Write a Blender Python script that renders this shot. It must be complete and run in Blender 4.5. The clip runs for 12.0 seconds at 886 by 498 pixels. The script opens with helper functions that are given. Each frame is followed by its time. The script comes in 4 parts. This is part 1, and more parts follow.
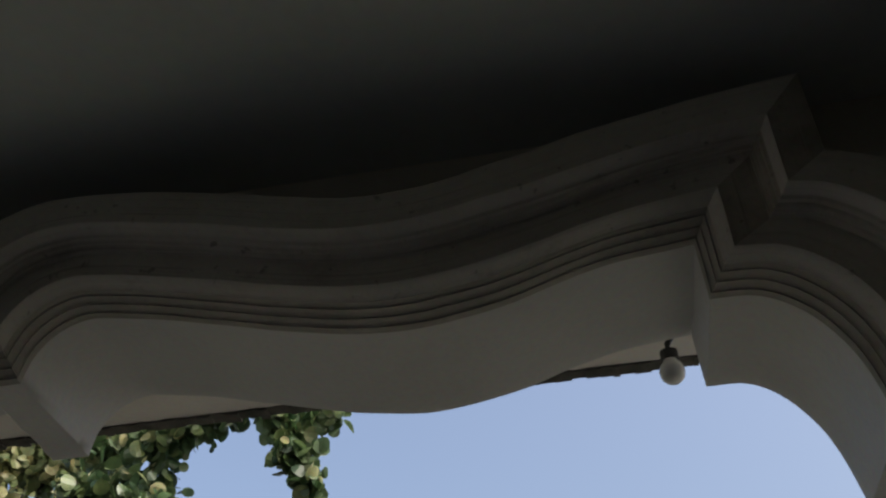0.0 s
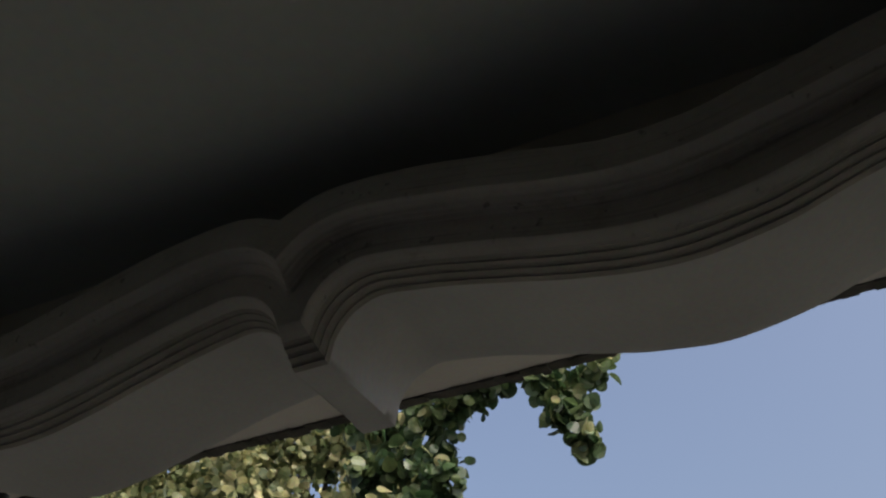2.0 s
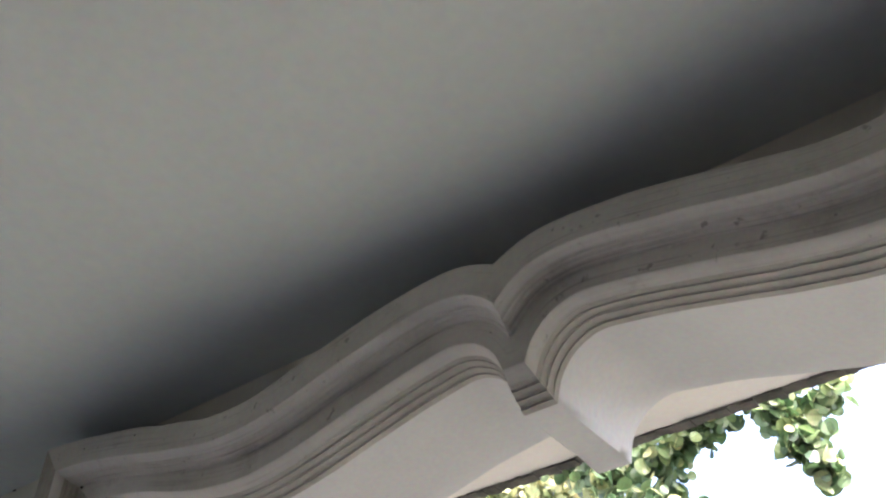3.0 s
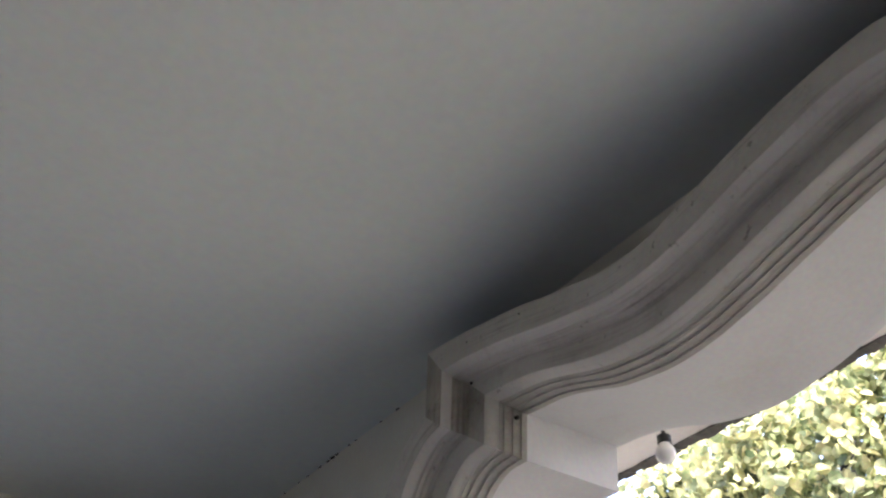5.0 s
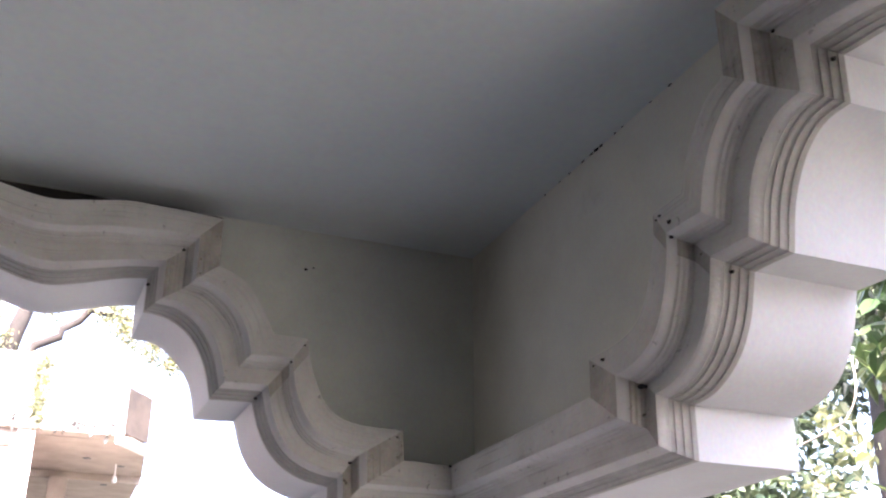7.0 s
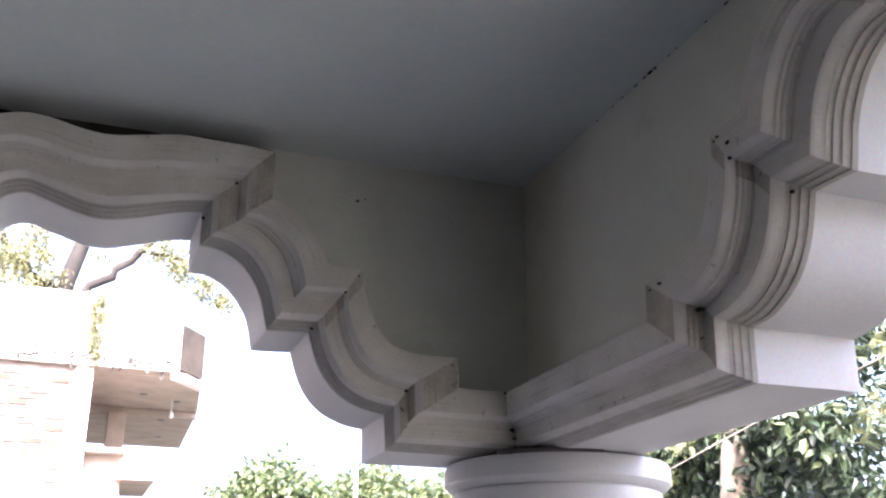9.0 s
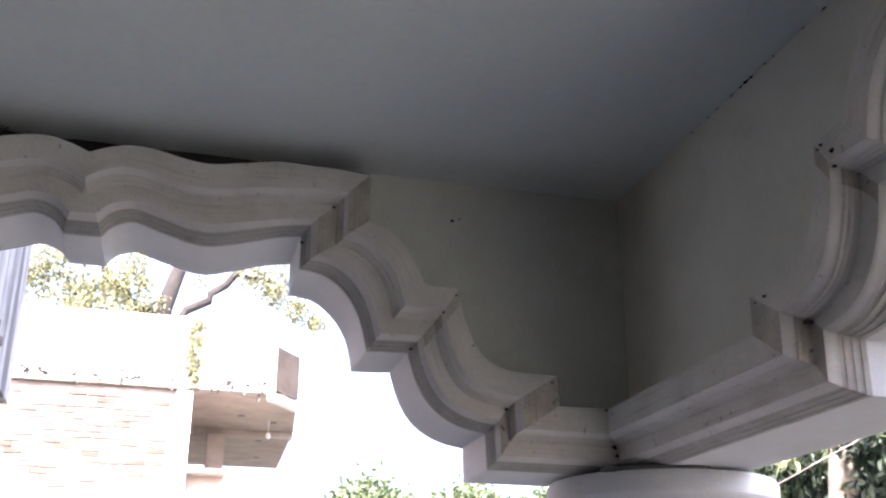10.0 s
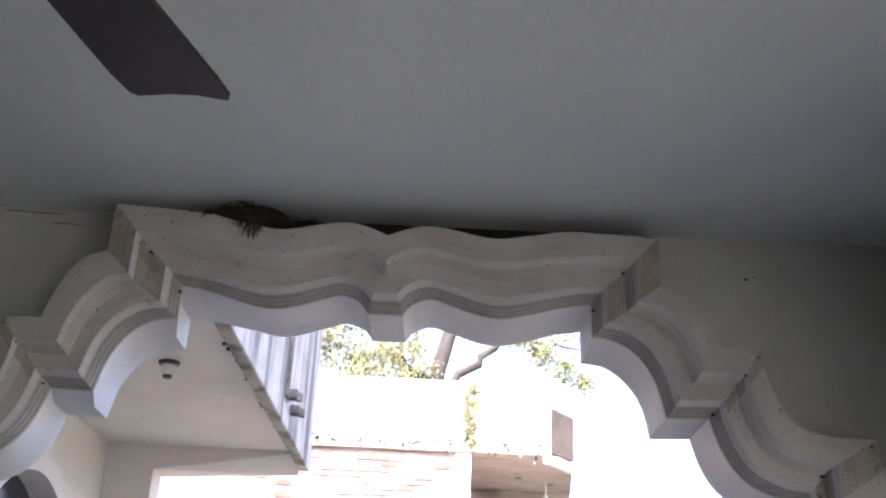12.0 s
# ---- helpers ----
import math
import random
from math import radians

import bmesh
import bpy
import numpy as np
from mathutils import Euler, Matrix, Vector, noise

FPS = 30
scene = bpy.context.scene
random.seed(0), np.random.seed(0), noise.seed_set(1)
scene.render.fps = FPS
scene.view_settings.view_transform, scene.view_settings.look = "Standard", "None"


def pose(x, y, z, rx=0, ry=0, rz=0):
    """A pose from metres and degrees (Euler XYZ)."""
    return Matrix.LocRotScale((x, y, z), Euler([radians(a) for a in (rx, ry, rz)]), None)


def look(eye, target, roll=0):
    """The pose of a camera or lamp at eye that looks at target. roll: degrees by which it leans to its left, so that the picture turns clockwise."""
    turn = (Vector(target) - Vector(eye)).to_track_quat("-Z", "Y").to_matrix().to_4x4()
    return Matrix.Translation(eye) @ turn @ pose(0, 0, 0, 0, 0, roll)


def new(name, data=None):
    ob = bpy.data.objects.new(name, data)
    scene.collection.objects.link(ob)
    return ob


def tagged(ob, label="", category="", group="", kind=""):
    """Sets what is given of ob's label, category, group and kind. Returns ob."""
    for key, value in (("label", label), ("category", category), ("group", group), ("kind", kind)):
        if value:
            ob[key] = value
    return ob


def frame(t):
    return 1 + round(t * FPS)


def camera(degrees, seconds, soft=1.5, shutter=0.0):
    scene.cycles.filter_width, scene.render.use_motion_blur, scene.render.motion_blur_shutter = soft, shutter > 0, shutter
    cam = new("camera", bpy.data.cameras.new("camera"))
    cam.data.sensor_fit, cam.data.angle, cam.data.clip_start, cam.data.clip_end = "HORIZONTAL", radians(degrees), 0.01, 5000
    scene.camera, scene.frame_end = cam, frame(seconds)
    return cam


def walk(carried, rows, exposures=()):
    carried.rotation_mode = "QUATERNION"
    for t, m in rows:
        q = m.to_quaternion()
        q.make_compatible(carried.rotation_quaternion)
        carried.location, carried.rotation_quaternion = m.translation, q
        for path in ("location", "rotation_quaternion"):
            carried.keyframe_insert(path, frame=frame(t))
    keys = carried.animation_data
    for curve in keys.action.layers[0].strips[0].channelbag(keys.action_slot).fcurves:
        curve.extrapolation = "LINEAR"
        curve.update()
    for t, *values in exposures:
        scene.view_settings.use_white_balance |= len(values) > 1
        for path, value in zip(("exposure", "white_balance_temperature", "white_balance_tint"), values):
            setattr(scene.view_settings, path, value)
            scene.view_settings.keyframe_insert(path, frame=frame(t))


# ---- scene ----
cam = camera(46.4, 12.0, soft=2.2)
PATH = [
    (0.0, 4.061, -1.374, 1.711, 129.05, 1.57, 10.53),
    (0.5, 4.044, -1.383, 1.705, 129.54, 1.92, 11.82),
    (1.0, 4.006, -1.391, 1.701, 129.70, 1.84, 15.94),
    (1.5, 3.964, -1.388, 1.698, 128.96, 2.09, 21.30),
    (2.0, 3.964, -1.389, 1.678, 127.63, 1.03, 25.39),
    (2.5, 3.939, -1.380, 1.686, 129.24, 0.07, 28.69),
    (2.7, 3.935, -1.389, 1.675, 129.73, -0.48, 32.78),
    (4.3, 3.690, -1.337, 1.660, 131.74, -3.96, 45.69),
    (4.5, 3.652, -1.333, 1.654, 129.05, -4.37, 48.60),
    (5.0, 3.510, -1.294, 1.640, 127.53, -1.52, 56.31),
    (5.5, 3.397, -1.340, 1.631, 124.13, -0.33, 60.14),
    (6.0, 3.284, -1.393, 1.616, 120.83, -0.52, 62.86),
    (6.5, 3.219, -1.458, 1.581, 116.24, -0.29, 67.61),
    (7.0, 3.194, -1.443, 1.558, 113.60, -0.19, 67.40),
    (7.2, 3.190, -1.444, 1.556, 112.27, -0.19, 66.76),
    (8.8, 3.152, -1.452, 1.541, 109.88, -0.10, 68.79),
    (9.0, 3.174, -1.461, 1.538, 110.06, -0.19, 70.06),
    (9.5, 3.178, -1.483, 1.537, 110.43, -0.44, 72.59),
    (10.0, 3.176, -1.493, 1.540, 110.97, -0.36, 75.12),
    (10.5, 3.187, -1.518, 1.545, 112.04, -0.52, 78.15),
    (11.0, 3.181, -1.538, 1.558, 113.05, -0.95, 81.96),
    (11.5, 3.174, -1.563, 1.572, 113.49, -1.69, 85.89),
    (12.0, 3.188, -1.598, 1.565, 113.77, -2.65, 89.56),
]
EXPOSURES = [(0.0, 0.89, 6350, 10), (0.5, 1.22, 6400, 10), (1.0, 1.47, 6400, 10), (1.5, 1.27, 6400, 10), (2.0, 0.54, 6350, 12), (2.3, 1.6, 6140, 12), (2.5, 2.48, 6150, 18), (2.7, 3.75, 6090, 18), (4.5, 3.75, 5990, 22), (5.0, 3.6, 6040, 22), (5.5, 3.3, 6090, 20), (6.0, 3.5, 6040, 22), (6.5, 3.96, 5990, 27), (7.2, 4.01, 5940, 27), (8.8, 3.61, 5790, 25), (12.0, 3.51, 5790, 25)]
walk(cam, [(t, pose(x, y, z, rx, ry, rz)) for t, x, y, z, rx, ry, rz in PATH], EXPOSURES)

# ---------------------------------------------------------------- light
SUN_FROM = Vector((0.72, -0.30, 0.82)).normalized()
world = bpy.data.worlds.new("sky")
scene.world = world
world.use_nodes = True
wn = world.node_tree
sky = wn.nodes.new("ShaderNodeTexSky")
sky.sky_type = "NISHITA"
sky.sun_disc = False
sky.sun_elevation = math.asin(SUN_FROM.z)
sky.sun_rotation = math.atan2(SUN_FROM.x, SUN_FROM.y)
sky.air_density, sky.dust_density, sky.ozone_density = 1.0, 9.0, 0.4
wn.links.new(sky.outputs[0], wn.nodes["Background"].inputs[0])
wn.nodes["Background"].inputs[1].default_value = 0.15
sun_data = bpy.data.lights.new("sun", "SUN")
sun_data.energy, sun_data.angle, sun_data.color = 2.0, radians(0.5), (1.0, 0.95, 0.87)
sun = new("sun", sun_data)
sun.matrix_world = look(SUN_FROM * 30, (0, 0, 0))

# ---------------------------------------------------------------- materials


def material(name, colour, dark=None, scale=6.0, rough=0.8, bump=0.15, fine=90.0, metal=0.0, spots=0.0, spot_colour=(0.05, 0.045, 0.035), spot_scale=9.0, streak=0.0, random_tint=0.0, island=False, trans=0.0, along=0.0, flecks=0.0):
    """Paint, plaster, stone or leaf: colour broken by broad stains, fine grain, optional dark specks, vertical streaks and a random tint a piece."""
    m = bpy.data.materials.new(name)
    m.use_nodes = True
    n, l = m.node_tree.nodes, m.node_tree.links
    b = n["Principled BSDF"]
    b.inputs["Roughness"].default_value, b.inputs["Metallic"].default_value = rough, metal
    geo = n.new("ShaderNodeNewGeometry")
    pos = geo.outputs["Position"]
    big = n.new("ShaderNodeTexNoise")
    big.inputs["Scale"].default_value, big.inputs["Detail"].default_value, big.inputs["Roughness"].default_value = scale, 6.0, 0.62
    l.new(pos, big.inputs["Vector"])
    ramp = n.new("ShaderNodeValToRGB")
    ramp.color_ramp.elements[0].position, ramp.color_ramp.elements[1].position = 0.34, 0.66
    dark = dark or tuple(c * 0.72 for c in colour)
    ramp.color_ramp.elements[0].color, ramp.color_ramp.elements[1].color = (*dark, 1), (*colour, 1)
    l.new(big.outputs["Fac"], ramp.inputs["Fac"])
    out = ramp.outputs["Color"]

    def mix(kind, fac, a, c):
        x = n.new("ShaderNodeMix")
        x.data_type, x.blend_type = "RGBA", kind
        for value, socket in ((fac, x.inputs["Factor"]), (a, x.inputs["A"]), (c, x.inputs["B"])):
            if isinstance(value, (int, float)):
                socket.default_value = value
            elif isinstance(value, tuple):
                socket.default_value = (*value, 1)
            else:
                l.new(value, socket)
        return x.outputs["Result"]

    grain = n.new("ShaderNodeTexNoise")
    grain.inputs["Scale"].default_value, grain.inputs["Detail"].default_value = fine, 4.0
    l.new(pos, grain.inputs["Vector"])
    out = mix("SOFT_LIGHT", 0.35, out, grain.outputs["Color"])
    if along:
        coord = n.new("ShaderNodeTexCoord")
        squeeze = n.new("ShaderNodeVectorMath")
        squeeze.operation = "MULTIPLY"
        squeeze.inputs[1].default_value = (1.5, 130.0, 1.0)
        l.new(coord.outputs["UV"], squeeze.inputs[0])
        brush = n.new("ShaderNodeTexNoise")
        brush.inputs["Scale"].default_value, brush.inputs["Detail"].default_value = 1.0, 5.0
        l.new(squeeze.outputs[0], brush.inputs["Vector"])
        edge = n.new("ShaderNodeValToRGB")
        edge.color_ramp.elements[0].position, edge.color_ramp.elements[1].position = 0.53, 0.70
        edge.color_ramp.elements[0].color, edge.color_ramp.elements[1].color = (0, 0, 0, 1), (along, along, along, 1)
        l.new(brush.outputs["Fac"], edge.inputs["Fac"])
        patch = n.new("ShaderNodeTexNoise")
        patch.inputs["Scale"].default_value, patch.inputs["Detail"].default_value = 7.0, 4.0
        l.new(pos, patch.inputs["Vector"])
        worn = n.new("ShaderNodeMapRange")
        worn.inputs["From Min"].default_value, worn.inputs["From Max"].default_value = 0.40, 0.66
        worn.inputs["To Min"].default_value, worn.inputs["To Max"].default_value = 0.10, 2.2
        l.new(patch.outputs["Fac"], worn.inputs["Value"])
        lines = n.new("ShaderNodeMath")
        lines.operation, lines.use_clamp = "MULTIPLY", True
        l.new(edge.outputs["Color"], lines.inputs[0])
        l.new(worn.outputs["Result"], lines.inputs[1])
        out = mix("MIX", lines.outputs[0], out, spot_colour)
    if streak:
        squeeze = n.new("ShaderNodeVectorMath")
        squeeze.operation = "MULTIPLY"
        squeeze.inputs[1].default_value = (1.0, 1.0, 0.16)
        l.new(pos, squeeze.inputs[0])
        run = n.new("ShaderNodeTexNoise")
        run.inputs["Scale"].default_value, run.inputs["Detail"].default_value = 5.0, 6.0
        l.new(squeeze.outputs[0], run.inputs["Vector"])
        edge = n.new("ShaderNodeValToRGB")
        edge.color_ramp.elements[0].position, edge.color_ramp.elements[1].position = 0.45, 0.62
        edge.color_ramp.elements[0].color, edge.color_ramp.elements[1].color = (0, 0, 0, 1), (streak, streak, streak, 1)
        l.new(run.outputs["Fac"], edge.inputs["Fac"])
        out = mix("MIX", edge.outputs["Color"], out, spot_colour)
    if spots:
        speck = n.new("ShaderNodeTexNoise")
        speck.inputs["Scale"].default_value, speck.inputs["Detail"].default_value, speck.inputs["Roughness"].default_value = spot_scale, 8.0, 0.75
        l.new(pos, speck.inputs["Vector"])
        edge = n.new("ShaderNodeValToRGB")
        edge.color_ramp.elements[0].position, edge.color_ramp.elements[1].position = 0.58, 0.78
        edge.color_ramp.elements[0].color, edge.color_ramp.elements[1].color = (0, 0, 0, 1), (spots, spots, spots, 1)
        l.new(speck.outputs["Fac"], edge.inputs["Fac"])
        out = mix("MIX", edge.outputs["Color"], out, spot_colour)
    if flecks:
        dots = n.new("ShaderNodeTexNoise")
        dots.inputs["Scale"].default_value, dots.inputs["Detail"].default_value, dots.inputs["Roughness"].default_value = 38.0, 3.0, 0.55
        l.new(pos, dots.inputs["Vector"])
        edge = n.new("ShaderNodeValToRGB")
        edge.color_ramp.elements[0].position, edge.color_ramp.elements[1].position = 0.665, 0.735
        edge.color_ramp.elements[0].color, edge.color_ramp.elements[1].color = (0, 0, 0, 1), (flecks, flecks, flecks, 1)
        l.new(dots.outputs["Fac"], edge.inputs["Fac"])
        out = mix("MIX", edge.outputs["Color"], out, (0.09, 0.07, 0.05))
    if random_tint:
        if island:
            source = geo.outputs["Random Per Island"]
        else:
            source = n.new("ShaderNodeObjectInfo").outputs["Random"]
        hsv = n.new("ShaderNodeHueSaturation")
        span = n.new("ShaderNodeMapRange")
        span.inputs["To Min"].default_value, span.inputs["To Max"].default_value = 1.0 - random_tint, 1.0 + random_tint
        l.new(source, span.inputs["Value"])
        l.new(span.outputs["Result"], hsv.inputs["Value"])
        hue = n.new("ShaderNodeMapRange")
        hue.inputs["To Min"].default_value, hue.inputs["To Max"].default_value = 0.5 + random_tint * 0.09, 0.5 - random_tint * 0.07
        l.new(source, hue.inputs["Value"])
        l.new(hue.outputs["Result"], hsv.inputs["Hue"])
        l.new(out, hsv.inputs["Color"])
        out = hsv.outputs["Color"]
    l.new(out, b.inputs["Base Color"])
    if bump:
        rel = n.new("ShaderNodeBump")
        rel.inputs["Strength"].default_value, rel.inputs["Distance"].default_value = bump, 0.004
        l.new(grain.outputs["Fac"], rel.inputs["Height"])
        l.new(rel.outputs["Normal"], b.inputs["Normal"])
    if trans:
        tr = n.new("ShaderNodeBsdfTranslucent")
        l.new(out, tr.inputs["Color"])
        mx = n.new("ShaderNodeMixShader")
        mx.inputs[0].default_value = trans
        l.new(b.outputs[0], mx.inputs[1])
        l.new(tr.outputs[0], mx.inputs[2])
        l.new(mx.outputs[0], n["Material Output"].inputs["Surface"])
    return m


M_CEIL = material("ceiling_paint", (0.735, 0.785, 0.755), (0.685, 0.735, 0.705), scale=1.3, rough=0.85, bump=0.08, fine=40, spots=0.12, spot_colour=(0.45, 0.45, 0.40), spot_scale=1.6)
M_WALL = material("cream_wall_paint", (0.80, 0.78, 0.67), (0.69, 0.67, 0.56), scale=2.2, rough=0.85, bump=0.12, spots=0.3, spot_colour=(0.27, 0.24, 0.17), spot_scale=3.0)
M_WALL_W = material("grey_green_wall_paint", (0.705, 0.715, 0.625), (0.585, 0.60, 0.515), scale=2.4, rough=0.85, bump=0.12, spots=0.4, spot_colour=(0.22, 0.22, 0.17), spot_scale=3.2)
M_TRIM = material("moulding_paint", (0.68, 0.66, 0.60), (0.57, 0.55, 0.485), scale=5.0, rough=0.75, bump=0.25, spots=0.6, spot_colour=(0.29, 0.265, 0.225), spot_scale=7.0, along=0.32, flecks=0.5)
# moulding paint made paler, for the outdoor light that the nosings catch
M_NOSE = material("lit_nosing_paint", (0.71, 0.695, 0.65), (0.63, 0.61, 0.56), scale=6.0, rough=0.7, bump=0.2, spots=0.6, spot_colour=(0.36, 0.32, 0.27), spot_scale=9.0, along=0.16, flecks=0.4)
M_STAIN_SHADE = material("stained_shaded_moulding_paint", (0.54, 0.505, 0.43), (0.35, 0.32, 0.26), scale=9.0, rough=0.85, bump=0.3, spots=0.9, spot_colour=(0.06, 0.05, 0.038), spot_scale=13.0, along=0.25, flecks=0.9)
M_GAP_SHADE = material("gap_shade_black", (0.05, 0.045, 0.038), (0.03, 0.027, 0.022), scale=9.0, rough=0.95)
M_SOFFIT = material("soffit_paint", (0.645, 0.65, 0.655), (0.595, 0.595, 0.595), scale=3.0, rough=0.7, bump=0.1, spots=0.4, spot_colour=(0.50, 0.41, 0.32), spot_scale=2.5)
M_DARKWALL = material("dark_wall_paint", (0.075, 0.055, 0.045), (0.055, 0.04, 0.033), scale=2, rough=0.7)
M_BEAD = material("grimy_groove_paint", (0.49, 0.475, 0.43), (0.35, 0.335, 0.30), scale=7.0, rough=0.8, bump=0.2, spots=0.55, spot_colour=(0.17, 0.155, 0.135), spot_scale=9.0, along=0.22)
M_GRIME = material("black_grime", (0.035, 0.03, 0.025), (0.015, 0.013, 0.011), scale=30, rough=0.95)
M_MOULD = material("mouldy_concrete", (0.13, 0.12, 0.11), (0.05, 0.05, 0.045), scale=14, rough=0.95, bump=0.5)
M_FLOOR = material("porch_floor", (0.060, 0.050, 0.041), (0.045, 0.037, 0.030), scale=1.5, rough=0.5)
M_GROUND = material("dry_earth", (0.070, 0.070, 0.056), (0.044, 0.046, 0.035), scale=0.6, rough=0.95, fine=8)
M_HOUSE = material("house_wall_paint", (0.72, 0.675, 0.61), (0.62, 0.575, 0.51), scale=1.6, rough=0.8, spots=0.25, spot_colour=(0.5, 0.4, 0.3), spot_scale=2)
M_STREAK = material("weathered_whitewash", (0.46, 0.43, 0.385), (0.31, 0.29, 0.255), scale=3.2, rough=0.9, streak=0.85, spot_colour=(0.06, 0.058, 0.05), spots=0.5, spot_scale=4.0)
M_BRICK = material("brick", (0.105, 0.072, 0.056), (0.062, 0.044, 0.034), scale=4, rough=0.9, bump=0.4, random_tint=0.4)
M_LIMED = material("limewashed_brick", (0.23, 0.195, 0.175), (0.15, 0.125, 0.11), scale=4, rough=0.95, bump=0.4, random_tint=0.3)
M_LEAF_B = material("broad_green_leaf", (0.075, 0.115, 0.032), (0.035, 0.06, 0.018), scale=10, rough=0.45, bump=0.05, random_tint=0.45, island=True, trans=0.3)
M_LEAF_P = material("withered_pink_leaf", (0.50, 0.34, 0.29), (0.36, 0.25, 0.17), scale=10, rough=0.6, bump=0.05, random_tint=0.3, island=True, trans=0.4)
M_MORTAR = material("limewashed_mortar", (0.26, 0.225, 0.205), (0.165, 0.138, 0.122), scale=2.2, rough=0.95, bump=0.4)
M_BARK_D = material("grey_bark", (0.028, 0.025, 0.021), (0.014, 0.012, 0.010), scale=5, rough=0.95, bump=0.8, fine=30)
M_LEAF_O = material("dusty_olive_leaf", (0.24, 0.24, 0.12), (0.13, 0.14, 0.065), scale=6, rough=0.6, bump=0.05, random_tint=0.5, island=True, trans=0.4)
M_CONC = material("bare_concrete", (0.47, 0.40, 0.34), (0.36, 0.30, 0.25), scale=2.5, rough=0.9, spots=0.3, spot_colour=(0.2, 0.17, 0.15), spot_scale=3)
M_WHITE = material("white_render", (0.80, 0.77, 0.74), (0.70, 0.66, 0.62), scale=1.5, rough=0.9)
M_BULB = material("bulb_glass", (0.80, 0.79, 0.76), (0.76, 0.75, 0.72), rough=0.25, bump=0.0)
M_BLACK = material("black_plastic", (0.03, 0.03, 0.03), (0.02, 0.02, 0.02), rough=0.4)
M_FAN = material("brown_fan_enamel", (0.022, 0.018, 0.013), (0.015, 0.012, 0.009), rough=0.6, bump=0.02)
M_STRAW = material("dry_straw", (0.09, 0.07, 0.042), (0.035, 0.028, 0.018), scale=20, rough=0.95, random_tint=0.4, island=True)
M_BARK = material("bark", (0.30, 0.25, 0.19), (0.15, 0.125, 0.095), scale=9, rough=0.95, bump=0.8, fine=40)
M_LEAF_D = material("dark_leaf", (0.075, 0.12, 0.045), (0.045, 0.08, 0.03), scale=14, rough=0.45, bump=0.05, random_tint=0.55, island=True, trans=0.3)
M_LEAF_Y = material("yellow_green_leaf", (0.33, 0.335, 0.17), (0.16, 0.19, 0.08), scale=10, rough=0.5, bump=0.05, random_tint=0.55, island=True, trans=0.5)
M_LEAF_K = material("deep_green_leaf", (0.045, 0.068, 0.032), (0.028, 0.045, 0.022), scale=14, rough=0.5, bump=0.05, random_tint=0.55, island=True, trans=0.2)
M_LEAF_G = material("fresh_green_leaf", (0.115, 0.15, 0.062), (0.065, 0.09, 0.036), scale=10, rough=0.45, bump=0.05, random_tint=0.45, island=True, trans=0.3)
M_WIN = material("dark_opening", (0.03, 0.03, 0.035), (0.02, 0.02, 0.025), rough=0.2, bump=0.0)

# ---------------------------------------------------------------- building helpers


def mesh_of(name, bm, mat, smooth=None):
    bmesh.ops.recalc_face_normals(bm, faces=bm.faces)
    me = bpy.data.meshes.new(name)
    bm.to_mesh(me)
    bm.free()
    me.materials.append(mat)
    if smooth is not None:
        me.polygons.foreach_set("use_smooth", [True] * len(me.polygons))
        me.set_sharp_from_angle(angle=radians(smooth))
    return me


def part(name, bm, mat, parent, label="", smooth=None):
    ob = new(name, mesh_of(name, bm, mat, smooth))
    ob.parent = parent
    if parent is not None and parent.matrix_world != Matrix():
        pass
    return tagged(ob, label)


def thing(name, label, category, group="", kind="", at=(0, 0, 0)):
    ob = new(name)
    ob.empty_display_size = 0.1
    ob.location = at
    return tagged(ob, label, category, group, kind)


def add_box(bm, a, b, bevel=0.0):
    v = [bm.verts.new((x, y, z)) for z in (a[2], b[2]) for y in (a[1], b[1]) for x in (a[0], b[0])]
    faces = [bm.faces.new([v[i] for i in f]) for f in ((0, 2, 3, 1), (4, 5, 7, 6), (0, 1, 5, 4), (2, 6, 7, 3), (0, 4, 6, 2), (1, 3, 7, 5))]
    if bevel:
        edges = list({e for f in faces for e in f.edges})
        bmesh.ops.bevel(bm, geom=edges, offset=bevel, segments=2, affect="EDGES", profile=0.5)
    return bm


def box(a, b, bevel=0.0):
    return add_box(bmesh.new(), a, b, bevel)


def add_tube(bm, path, radii, sides=8, cap=True):
    rings = []
    path = [Vector(p) for p in path]
    for i, p in enumerate(path):
        d = (path[min(i + 1, len(path) - 1)] - path[max(i - 1, 0)]).normalized()
        side = d.cross(Vector((0.3, 0.2, 1.0) if abs(d.z) < 0.9 else (1, 0, 0))).normalized()
        up = side.cross(d)
        r = radii[i] if isinstance(radii, (list, tuple)) else radii
        rings.append([bm.verts.new(p + (side * math.cos(a) + up * math.sin(a)) * r) for a in (2 * math.pi * k / sides for k in range(sides))])
    for r0, r1 in zip(rings, rings[1:]):
        for k in range(sides):
            bm.faces.new((r0[k], r0[(k + 1) % sides], r1[(k + 1) % sides], r1[k]))
    if cap:
        bm.faces.new(rings[0])
        bm.faces.new(rings[-1])
    return bm


def lathe(profile, sides=48, centre=(0, 0)):
    bm = bmesh.new()
    rings = []
    for r, z in profile:
        rings.append([bm.verts.new((centre[0] + r * math.cos(2 * math.pi * k / sides), centre[1] + r * math.sin(2 * math.pi * k / sides), z)) for k in range(sides)])
    for r0, r1 in zip(rings, rings[1:]):
        for k in range(sides):
            bm.faces.new((r0[k], r0[(k + 1) % sides], r1[(k + 1) % sides], r1[k]))
    bm.faces.new(rings[0])
    bm.faces.new(rings[-1])
    return bm


